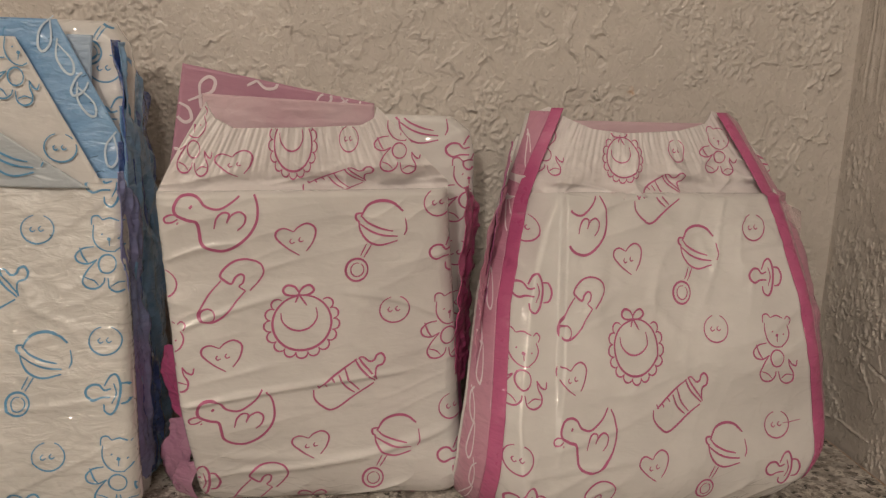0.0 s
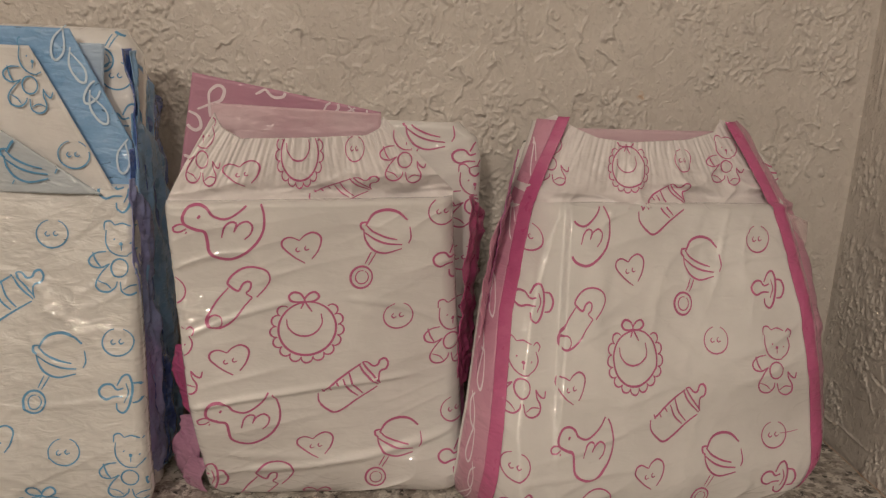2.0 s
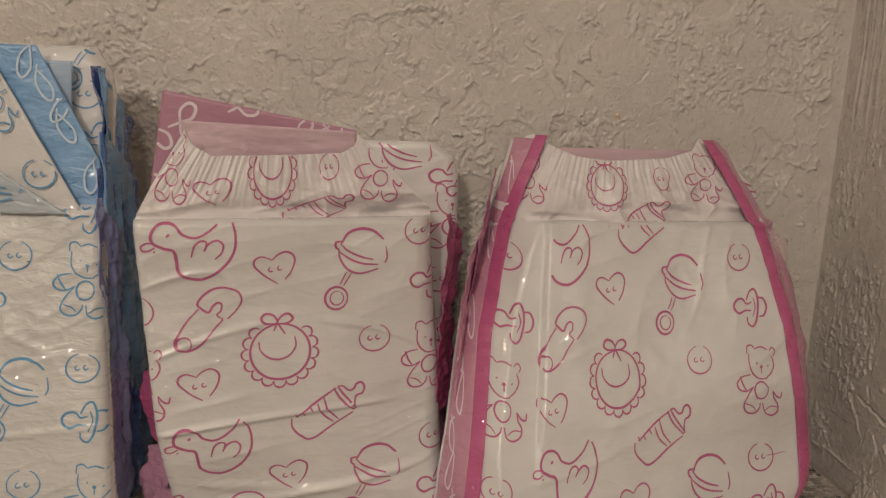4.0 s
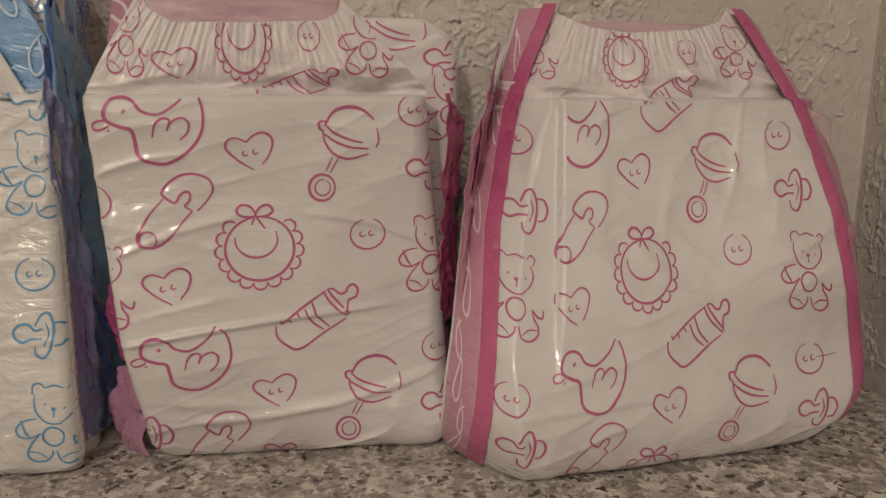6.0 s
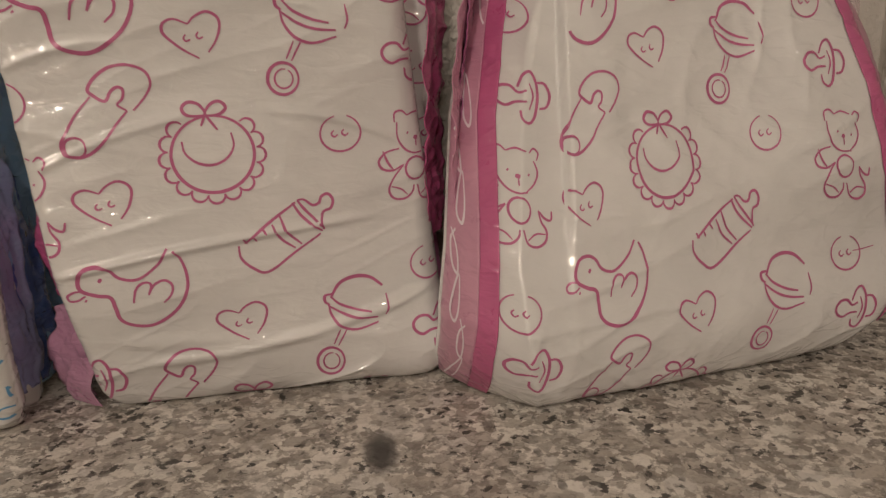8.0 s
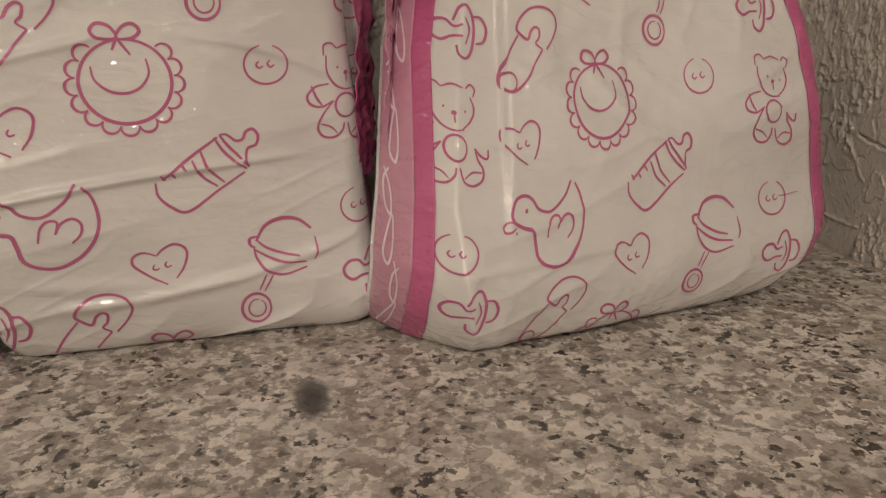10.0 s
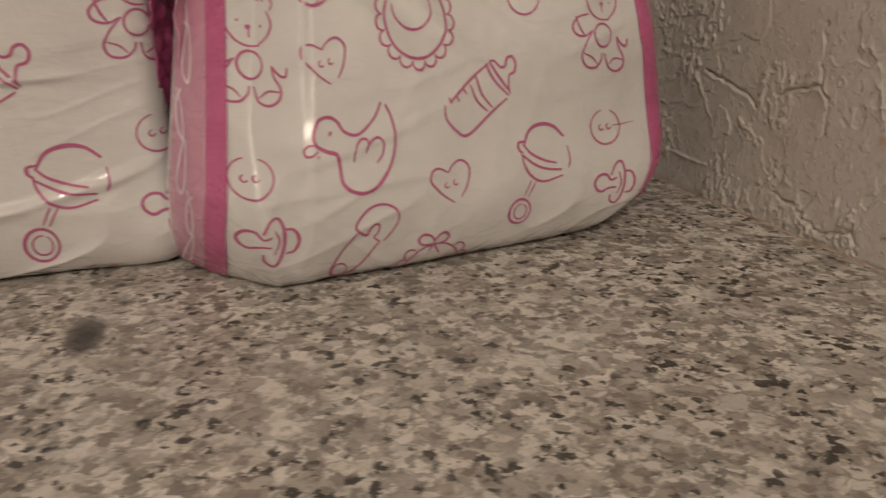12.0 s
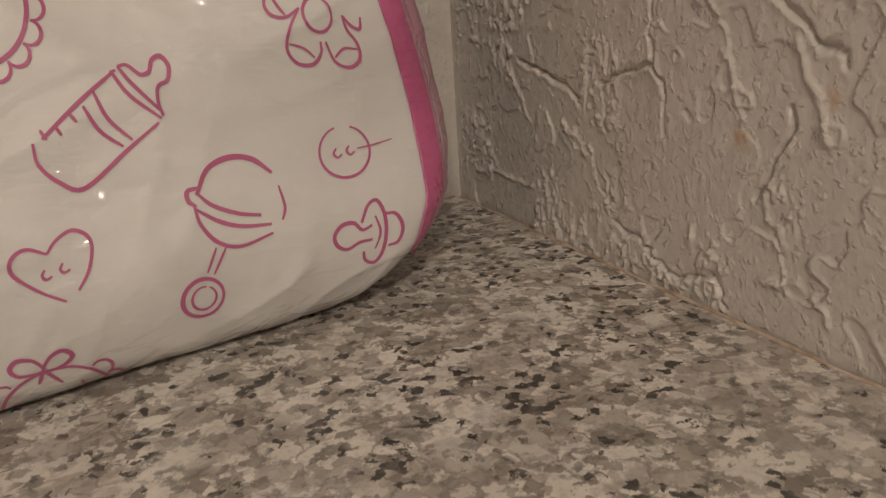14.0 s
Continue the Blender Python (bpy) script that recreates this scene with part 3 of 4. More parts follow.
def box(name, x0, x1, y0, y1, z0, z1, mat, parent=None, bevel=0.0, label=""):
    bm = bmesh.new()
    bmesh.ops.create_cube(bm, size=1)
    for v in bm.verts:
        v.co = Vector(((x0 + x1) / 2 + v.co.x * (x1 - x0), (y0 + y1) / 2 + v.co.y * (y1 - y0), (z0 + z1) / 2 + v.co.z * (z1 - z0)))
    if bevel:
        bmesh.ops.bevel(bm, geom=bm.edges[:], offset=bevel, segments=3, affect="EDGES")
    return part(name, bm, mat, parent, label)


tagged(box("wall_back_core", -2.3, 0.50, WALL_Y + 0.006, WALL_Y + 0.12, -0.91, CEIL, CEILING), "plain core of the back wall", "wall", kind="structure")
tagged(box("wall_side_core", WALL_X + 0.006, WALL_X + 0.12, -2.5, WALL_Y + 0.005, -0.91, CEIL, CEILING), "plain core of the side wall", "wall", kind="structure")
tagged(box("wall_left", -2.3, -2.2, -2.5, WALL_Y + 0.005, -0.91, CEIL, CEILING), "plain painted wall across the room", "wall", kind="structure")
tagged(box("wall_rear", -2.2, WALL_X, -2.5, -2.4, -0.91, CEIL, CEILING), "plain painted wall behind the viewer", "wall", kind="structure")
tagged(box("floor", -2.3, 0.50, -2.5, WALL_Y + 0.12, -1.01, -0.91, FLOOR), "plain grey-brown floor below the counter", "floor", kind="structure")
tagged(box("ceiling", -2.3, 0.50, -2.5, WALL_Y + 0.12, CEIL, CEIL + 0.1, CEILING), "plain white painted ceiling", "ceiling", kind="structure")
tagged(box("countertop", -1.6, WALL_X - 0.0005, 0.0, WALL_Y - 0.0005, -0.032, 0.0, GRANITE, bevel=0.0004), "speckled cream, taupe and black granite countertop slab", "countertop", kind="structure")
tagged(box("counter_base", -1.58, WALL_X - 0.001, 0.03, WALL_Y - 0.001, -0.91, -0.032, CABINET), "plain brown base under the granite countertop", "cabinet", kind="structure")


def caulk(name, start, end, across, label):
    """An uneven bead of old sealant along a joint."""
    a, b = Vector(start), Vector(end)
    n = int((b - a).length / 0.0025)
    verts, faces = [], []
    for k in range(n + 1):
        c = a.lerp(b, k / n)
        w = 0.0004 + 0.0016 * vnoise(k * 0.21, 3.3) * vnoise(k * 0.6, 8.1)
        h = 0.0005 + 0.0009 * vnoise(k * 0.17, 5.7)
        ac = Vector(across)
        for f, g in ((0, h), (0.35 * w, h * 0.9), (0.8 * w, h * 0.4), (w, 0), (0, -0.001)):
            verts.append(c + ac * f + Vector((0, 0, g)))
    for k in range(n):
        for j in range(5):
            i, m = k * 5 + j, k * 5 + (j + 1) % 5
            faces.append((i, m, m + 5, i + 5))
    return tagged(mesh_object(name, verts, faces, CAULK), label, "trim", kind="structure")


caulk("trim_back", (-1.6, WALL_Y - 0.0005, 0), (WALL_X - 0.003, WALL_Y - 0.0005, 0), (0, -1, 0), "thin stained sealant line along the back wall")
caulk("trim_side", (WALL_X - 0.0005, 0.0, 0), (WALL_X - 0.0005, WALL_Y - 0.003, 0), (-1, 0, 0), "thin stained sealant line along the side wall")

m_glow, gn, gl, gb = material("lamp_diffuser", (0.9, 0.85, 0.75), 0.4)
gb.inputs["Emission Color"].default_value = (*WARM, 1)
gb.inputs["Emission Strength"].default_value = 6.0
# invented round fittings to carry the two added fill lamps
for lx, ly, watts in FILL_LAMPS:
    top = tagged(new("ceiling_light"), "round white ceiling light added out of view to brighten the side wall and the film", "ceiling light", "ceiling lights")
    top.location = (lx, ly, CEIL)
    for nm, r0, r1, za, zb, mt in (("housing", 0.115, 0.125, -0.055, 0.0, CEILING), ("diffuser", 0.090, 0.108, -0.068, -0.05, m_glow)):
        bm = bmesh.new()
        bmesh.ops.create_cone(bm, cap_ends=True, segments=40, radius1=r0, radius2=r1, depth=zb - za, matrix=Matrix.Translation((0, 0, (za + zb) / 2)))
        part(nm, bm, mt, top)

fixture = tagged(new("ceiling_light"), "white ceiling light with three warm glowing tubes", "ceiling light", "ceiling lights")
box("housing", -0.86, -0.54, -1.80, -1.40, CEIL - 0.05, CEIL, CEILING, fixture, 0.008)
for spot in TUBES:
    bm = bmesh.new()
    bmesh.ops.create_cone(bm, cap_ends=True, segments=20, radius1=0.018, radius2=0.018, depth=0.34, matrix=pose(spot[0], spot[1], CEIL - 0.064, 90))
    part("tube", bm, m_glow, fixture)

# ---- folded diaper with pink print, upright ----
AXL = curve([(0, -0.108), (0.012, -0.114), (0.03, -0.116), (0.11, -0.121), (0.215, -0.1275)])
AXR = curve([(0, 0.062), (0.02, 0.067), (0.11, 0.060), (0.215, 0.0505)])
ATOP = 0.2145


def a_base(x, z):
    return 0.5215 + 0.235 * x * (0.15 + 0.85 * sstep(0.0, 0.09, z)) + 0.0 * z


def a_front(x, z):
    y = a_base(x, z)
    y = y + np.minimum(edge(x - AXL(z), 0.008) + edge(AXR(z) - x, 0.012) + edge(z, 0.012) + edge(ATOP - z, 0.0045), 0.016)
    y = y - 0.004 * np.sin(np.pi * np.clip(z / ATOP, 0, 1)) * np.sin(np.pi * np.clip((x + 0.125) / 0.185, 0, 1))
    y = y + wrinkles(x, z, 4, 0.0014, 12) + wrinkles(x, z, 14, 0.0010, -14, 5, 40) + wrinkles(x, z, 18, 0.0005, 22, 6, 90)
    y = y + crease(x, z, -0.124, 0.079, 0.034, 0.093, 0.0020, 0.0025, 0.003) + crease(x, z, -0.09, 0.026, 0.064, 0.052, 0.003, 0.0022, -0.006)
    return y + crease(x, z, -0.02, 0.150, 0.05, 0.128, 0.0022, 0.0014, 0.004) + crease(x, z, -0.12, 0.128, -0.05, 0.150, 0.002, 0.0014, 0.003) + crease(x, z, -0.10, 0.040, 0.03, 0.030, 0.004, 0.0012)


def a_inside(x, z):
    return (x > AXL(z) + 0.0015) & (x < AXR(z) - 0.001) & (z > 0.0025) & (z < ATOP - 0.001)


AP = 0.000318
diaper_a = tagged(new("folded_diaper"), "folded white plastic-backed diaper with pink nursery print, propped against the wall", "diaper", "diapers on the counter")
front_a = body_panel("front_panel", a_front, AXL, AXR, 0.0, ATOP, 0.030, FILM, diaper_a, "white padded panel with pink line drawings", 170, 260)
print_on({"duck": [(-0.095, 0.198), (-0.087, 0.069)], "heart": [(-0.047, 0.184), (-0.092, 0.112), (-0.039, 0.045)], "rattle": [(0.006, 0.190), (0.018, 0.044)],
          "pin": [(-0.085, 0.154), (-0.073, 0.014)], "bib": [(-0.043, 0.131), (-0.036, -0.015)], "button": [(0.016, 0.136), (0.044, 0.206), (0.058, 0.064), (-0.126, 0.159), (0.026, -0.004)],
          "bottle": [(-0.013, 0.089)], "bear": [(0.054, 0.116), (-0.124, 0.109)], "pacifier": [(0.053, 0.172), (0.062, 0.030), (-0.112, 0.020)]},
         AP, AP, a_front, a_inside, INK_PINK, front_a)

AWL = curve([(0.195, -0.122), (0.2145, -0.1265), (0.235, -0.117), (0.268, -0.099)])
AWR = curve([(0.195, 0.050), (0.218, 0.0515), (0.235, 0.034), (0.252, 0.018), (0.268, 0.001)])
AWT = curve([(-0.10, 0.268), (-0.091, 0.258), (-0.080, 0.2515), (-0.05, 0.2525), (-0.018, 0.2545), (-0.008, 0.259), (0.002, 0.2675)])


def a_waist(x, z):
    up = (z - 0.2) / 0.06
    fan = (x + 0.045) / (0.55 + 0.45 * np.clip((0.268 - z) / 0.06, 0, 1.2))
    gather = 1 - 1.3 * np.abs(np.sin(fan * 430 + 4 * vnoise(fan * 110, z * 30, 3))) - 0.7 * np.abs(np.sin(fan * 800 + 2 + 4 * vnoise(fan * 90, z * 40, 8)))
    y = 0.5265 + 0.235 * x + 0.008 * up + 0.0010 * gather * (0.6 + 0.8 * vnoise(fan * 60, z * 25, 77)) * sstep(0.1, 0.9, up) * np.exp(-(fan / 0.09) ** 4)
    sag = (0.003 + 0.005 * sstep(-0.11, 0.02, x)) * (0.5 + 0.8 * vnoise(x * 70, z * 40, 91)) * np.exp(-((z - 0.2165 - 0.005 * (vnoise(x * 55, x * 0, 92) - 0.5)) / (0.004 + 0.003 * sstep(-0.1, 0.03, x))) ** 2)
    return y + sag + wrinkles(x, z, 24, 0.0026, 12, 4, 80) * sstep(0.8, 0.3, up) + wrinkles(x, z, 27, 0.0016, -30, 3, 90) * sstep(0.9, 0.2, up) + crumple(x, z, 29, 0.0030) * sstep(0.85, 0.35, up) * (0.4 + 0.6 * sstep(-0.09, -0.01, x))


def a_waist_inside(x, z):
    return (x > AWL(z) + 0.001) & (x < AWR(z) - 0.001) & (z < AWT(x) - 0.0005) & (z > a_top_line(x))


def a_top_line(x):
    return 0.2125 + 0 * x


def waist_sheet(name, surf, wl, wr, wt, z0, mat, parent, label, nu=260, nv=80):
    u, v = np.meshgrid(np.linspace(0, 1, nu), np.linspace(0, 1, nv))
    xt = wl(0.268) + (wr(0.268) - wl(0.268)) * u
    z = z0 + (wt(xt) - z0) * v
    x = wl(z) + (wr(z) - wl(z)) * u
    front = np.stack([x, surf(x, z), z], -1)
    return solid_sheet(name, front, front + np.array((0, 0.0016, 0)), nu, nv, mat, parent, label)


waist_a = waist_sheet("waistband", a_waist, AWL, AWR, AWT, 0.196, WAIST, diaper_a, "gathered elastic waistband with stretched pink print")
for kind, x, z, sx, sz in (("bear", -0.106, 0.240, 0.62, 0.9), ("bear", 0.018, 0.240, 0.85, 0.85), ("heart", -0.084, 0.230, 0.9, 0.8), ("bib", -0.049, 0.2425, 0.62, 0.95),
                           ("button", -0.015, 0.246, 0.6, 0.9), ("bottle", -0.021, 0.219, 0.95, 0.55)):
    ink("printed_" + kind, drawing(kind), x, z, AP * sx, AP * sz, 0, a_waist, a_waist_inside, INK_PINK, waist_a, 0.0004)

ABR = curve([(0, 0.066), (0.2, 0.0735), (0.235, 0.0735), (0.25, 0.070), (0.2605, 0.056)])
ABL = curve([(0, -0.10), (0.2605, -0.11)])


def a_back(x, z):
    return 0.560 + 0.075 * z + edge(ABR(z) - x, 0.009) + edge(0.2615 - z, 0.006) + wrinkles(x, z, 33, 0.0008, 20)


back_a = body_panel("back_panel", a_back, ABL, ABR, 0.0, 0.2605, 0.036, FILM, diaper_a, "white padded rear panel", 80, 90)
print_on({"rattle": [(0.034, 0.252)], "pacifier": [(0.068, 0.236)], "bear": [(0.069, 0.203)], "button": [(0.061, 0.164), (0.066, 0.128)]}, AP * 1.12, AP, a_back,
         lambda x, z: (x < ABR(z) - 0.001) & (z < 0.259) & (z > 0.002), INK_PINK, back_a)


def quad_film(c00, c10, c01, c11, seed, amp):
    """A slightly rippled film between four corners."""
    def fn(u, v):
        c = [np.array(k) for k in (c00, c10, c01, c11)]
        p = [(c[0][i] * (1 - u) + c[1][i] * u) * (1 - v) + (c[2][i] * (1 - u) + c[3][i] * u) * v for i in range(3)]
        return p[0], p[1] + amp * (fbm(u * 5, v * 4, seed, 3) - 0.5) * 2, p[2]
    return fn


def wing_a(x, z):
    return 0.5475 + 0.10 * (x + 0.05) + 0.0 * z


def wing_line(x):
    return 0.2895 - (x + 0.119) * 0.178


wing = film_sheet("wing_film", lambda u, v: (-0.131 + 0.012 * v + (0.133 - 0.013 * v) * u, wing_a(-0.131 + 0.012 * v + (0.133 - 0.013 * v) * u, 0),
                                             0.212 + (wing_line(-0.119 + 0.121 * u) - 0.212) * v), 50, 30, PINK_FILM, diaper_a, "translucent mauve-pink film with white loops")
for lx, lz, turn, kx in ((-0.104, 0.277, 35, 1), (-0.119, 0.258, 150, 1), (-0.066, 0.279, 100, 0.9), (-0.031, 0.270, 60, 0.8), (-0.126, 0.232, 30, 0.9), (-0.012, 0.268, 100, 0.7)):
    ink("printed_loop", [(7, [(0, 30), (-14, 8), (-8, -14), (8, -14), (14, 8), (0, 30), (-14, 52)]), (7, [(0, 30), (16, 50)])], lx, lz, AP * kx * 0.95, AP * kx * 0.95, turn,
        lambda x, z: wing_a(x, z), lambda x, z: (z < wing_line(x) - 0.0005) & (x > -0.129 + (z - 0.215) * 0.13), INK_WHITE, wing, 0.0004)
film_sheet("inner_lining", lambda u, v: (-0.106 + 0.107 * u, 0.5385 + 0.15 * (-0.05 + 0.107 * u) + 0.0025 * (fbm(u * 9, v * 5, 3) - 0.5), 0.240 + (0.2715 - 0.004 * u - 0.240) * v),
           60, 20, SHEER, diaper_a, "sheer pale pink lining")


def cuff(name, x0, x1, y0, y1, z0, z1, amp, seed, mat, parent, label="", freq=90, taper=0.0, lean=0.0):
    """A crumpled film standing on edge at the side of the padding."""
    def fn(u, v):
        z = z0 + (z1 - z0) * v
        u = u * (1 - 0.75 * sstep(0.86, 1.0, v) - 0.4 * sstep(0.08, 0.0, v))
        fold = (fbm(v * freq * (z1 - z0) + u * 2, u * 3, seed, 3) - 0.5) * 2.0 + 0.6 * (1 - 2 * np.abs(2 * fbm(v * freq * 0.5 * (z1 - z0) + u, u * 2.5 - v * 3, seed + 17, 2) - 1))
        pleat = np.sin(v * freq * (z1 - z0) * 4.2 + 5 * vnoise(v * 20, u * 2, seed + 2) + u * 2)
        x = x0 + (x1 - x0) * (u + 0.15 * np.sin(v * 6 + seed)) + amp * fold + amp * 0.18 * pleat * u - taper * v * v
        y = y0 + (y1 - y0) * u + amp * 0.7 * (fbm(v * freq * (z1 - z0) * 0.8, u * 4 + 7, seed + 4, 3) - 0.5) + lean * v
        return x, y, z + 0.001 * fold * v
    return film_sheet(name, fn, 26, 150, mat, parent, label, (0.0005, 0, 0))


cuff("leg_cuff", 0.060, 0.073, 0.540, 0.572, 0.075, 0.215, 0.0022, 3, MAGENTA, diaper_a, "crumpled magenta film edge")
cuff("leg_cuff", 0.058, 0.066, 0.545, 0.565, 0.004, 0.12, 0.002, 13, CUFF, diaper_a)
cuff("leg_cuff", -0.121, -0.141, 0.532, 0.552, 0.050, 0.108, 0.0015, 23, MAGENTA, diaper_a, "crumpled magenta film edge")
cuff("fastening_tab", -0.121, -0.143, 0.536, 0.546, 0.002, 0.056, 0.0024, 31, LAVENDER, diaper_a, "crumpled lavender film tab", 60)
cuff("fastening_tab", -0.118, -0.133, 0.524, 0.533, 0.001, 0.028, 0.0014, 37, LAVENDER, diaper_a, "", 60)

# ---- folded diaper with pink side bands, leaning back ----
BXL = curve([(0, 0.0605), (0.02, 0.0580), (0.05, 0.0590), (0.144, 0.0720), (0.209, 0.0910), (0.268, 0.1085)])
BXR = curve([(0, 0.270), (0.006, 0.284), (0.015, 0.294), (0.03, 0.305), (0.045, 0.313), (0.06, 0.3165), (0.09, 0.3160), (0.134, 0.3120), (0.163, 0.307), (0.19, 0.300), (0.213, 0.291), (0.235, 0.279), (0.26, 0.264), (0.27, 0.254)])
BTOP = 0.2135


def b_base(x, z):
    low = np.maximum(0.055 - z, 0)
    return 0.424 + 0.158 * x + 0.407 * z + 11.5 * low * low


def b_sides(x, z):
    taper = 1 - 0.5 * sstep(0.2, 0.26, z)
    low = sstep(0.09, 0.0, z)
    return (0.6 * edge(x - BXL(z), 0.028) + (0.85 + 0.32 * low) * np.maximum(0.030 + 0.012 * low - (x - BXL(z)), 0)) * taper + 0.9 * edge(BXR(z) - x, 0.013)


def b_front(x, z):
    y = b_base(x, z)
    y = y + np.minimum(b_sides(x, z) + edge(z, 0.010) + edge(BTOP - z, 0.005), 0.085)
    y = y - 0.0062 * sstep(0.1125, 0.1150, x - 0.012 * (z / 0.2)) * sstep(0.05, 0.12, z)
    y = y + wrinkles(x, z, 44, 0.0013, 16) + wrinkles(x, z, 54, 0.0013, -40, 4, 45) + wrinkles(x, z, 57, 0.0009, 70, 4, 60)
    y = y + crease(x, z, 0.09, 0.046, 0.19, 0.052, 0.002, 0.0010) + crease(x, z, 0.13, 0.128, 0.19, 0.146, 0.0016, 0.0008, 0.003)
    return y - 0.003 * np.exp(-((x - 0.245) / 0.02) ** 2 - ((z - 0.185) / 0.03) ** 2)


BAND_OUT = lambda z: BXL(z) + 0.0006
BAND_IN = curve([(0, 0.081), (0.03, 0.0805), (0.144, 0.0905), (0.209, 0.105), (0.235, 0.1145), (0.268, 0.1290)])
BAND_MID = lambda z: BAND_IN(z) - curve([(0, 0.0085), (0.1, 0.0078), (0.268, 0.0075)])(z)
RB_IN = curve([(0, 0.291), (0.02, 0.2940), (0.045, 0.3010), (0.1, 0.3005), (0.149, 0.2945), (0.194, 0.2825), (0.213, 0.2755), (0.243, 0.2585), (0.268, 0.243)])


def b_inside(x, z):
    return (x > BAND_IN(z) - 0.001) & (x < RB_IN(z) + 0.001) & (z > 0.0025) & (z < BTOP - 0.001)


BP = 0.000316
diaper_b = tagged(new("folded_diaper"), "folded white diaper with pink print and magenta side bands, leaning back", "diaper", "diapers on the counter")
front_b = body_panel("front_panel", b_front, BXL, BXR, 0.0, BTOP, 0.036, FILM, diaper_b, "white padded panel with pink line drawings", 160, 160)
B_PLACES = {"duck": [(0.136, 0.065)], "heart": [(0.168, 0.172), (0.127, 0.102), (0.182, 0.046)], "rattle": [(0.219, 0.176), (0.234, 0.052)], "pin": [(0.135, 0.144), (0.141, 0.022)],
            "bib": [(0.171, 0.119), (0.177, -0.002)], "button": [(0.263, 0.192), (0.230, 0.128), (0.273, 0.065), (0.092, 0.057), (0.101, 0.190)], "bottle": [(0.202, 0.084), (0.195, 0.212)],
            "bear": [(0.276, 0.109), (0.0965, 0.103)], "pacifier": [(0.271, 0.160), (0.278, 0.036), (0.104, 0.152), (0.098, 0.029)]}
ink("printed_duck", drawing("duck"), 0.1335, 0.194, BP * 0.80, BP * 0.96, 0, b_front, lambda x, z: b_inside(x, z) & (x > 0.1268 + 0.012 * (z / 0.2 - 0.8)), INK_PINK, front_b)
print_on(B_PLACES, lambda x: BP * (0.93 if x < 0.11 else 0.78 + (x - 0.12) * 1.05), BP * 0.96, b_front, b_inside, INK_PINK, front_b)

ink("printed_line", [(1.8, [(0, 0), (20, -1), (44, -4)])], 0.2775, 0.0655, BP, BP, 0, b_front, b_inside, INK_PINK, front_b)
BWT = curve([(0.106, 0.2625), (0.113, 0.2645), (0.1215, 0.2685), (0.128, 0.264), (0.136, 0.260), (0.15, 0.2545), (0.172, 0.252), (0.21, 0.2545), (0.231, 0.260), (0.244, 0.2690), (0.254, 0.2640)])
BWL = BXL
BWR = BXR


def b_waist(x, z):
    up = (z - 0.2) / 0.06
    fan = (x - 0.182) / (0.6 + 0.4 * np.clip((0.268 - z) / 0.06, 0, 1.2))
    gather = 1 - 1.3 * np.abs(np.sin(fan * 400 + 4 * vnoise(fan * 110, z * 30, 5))) - 0.7 * np.abs(np.sin(fan * 740 + 2 + 4 * vnoise(fan * 90, z * 40, 9)))
    y = b_base(x, z) + 0.003 + 0.005 * (0.3 + 1.1 * vnoise(x * 70, z * 40, 93)) * np.exp(-((z - 0.2165 - 0.008 * (vnoise(x * 50, x * 0, 94) - 0.5)) / 0.0045) ** 2) * sstep(0.11, 0.14, x) + 0.0010 * gather * (0.6 + 0.8 * vnoise(fan * 60, z * 25, 79)) * sstep(0.1, 0.9, up) * np.exp(-(fan / 0.1) ** 4)
    y = y + b_sides(x, z)
    return y + wrinkles(x, z, 64, 0.0048, -8, 3, 75) * sstep(0.95, 0.3, up) + wrinkles(x, z, 67, 0.0032, 32, 3, 85) * sstep(0.9, 0.2, up) + crumple(x, z, 69, 0.0036) * sstep(0.9, 0.4, up)


waist_b = waist_sheet("waistband", b_waist, BWL, BWR, BWT, 0.198, WAIST, diaper_b, "gathered elastic waistband with stretched pink print")
for kind, x, z, sx, sz in (("bear", 0.117, 0.238, 0.7, 0.75), ("bear", 0.246, 0.238, 0.8, 0.7), ("bib", 0.171, 0.236, 0.62, 0.75), ("button", 0.212, 0.241, 0.62, 0.85), ("bottle", 0.197, 0.214, 0.8, 0.7)):
    ink("printed_" + kind, drawing(kind), x, z, BP * sx, BP * sz, 0, b_waist, lambda x, z: (z < BWT(x) - 0.0005) & (z > 0.2135) & (x > BAND_IN(z) - 0.001) & (x < RB_IN(z) + 0.001), INK_PINK, waist_b, 0.0004)


def band(name, xa, xb, z0, z1, surf, mat, parent, label, eps=0.0007, nu=14, nv=150):
    """A film strip that follows the skin under it."""
    def fn(u, v):
        z = z0 + (z1 - z0) * v
        x = xa(z) + (xb(z) - xa(z)) * u
        return x, surf(x, z) - eps - 0.0005 * vnoise(z * 120, u * 2, 3), z
    return film_sheet(name, fn, nu, nv, mat, parent, label, (0, 0.0005, 0))


def b_all(x, z):
    """The outer skin that the side bands follow, over panel and waistband."""
    plain = b_base(x, z) + b_sides(x, z) - 0.003 * sstep(BTOP - 0.03, BTOP, z)
    return np.where(z < BTOP, np.minimum(b_front(x, np.minimum(z, BTOP - 0.0055)), plain), plain)


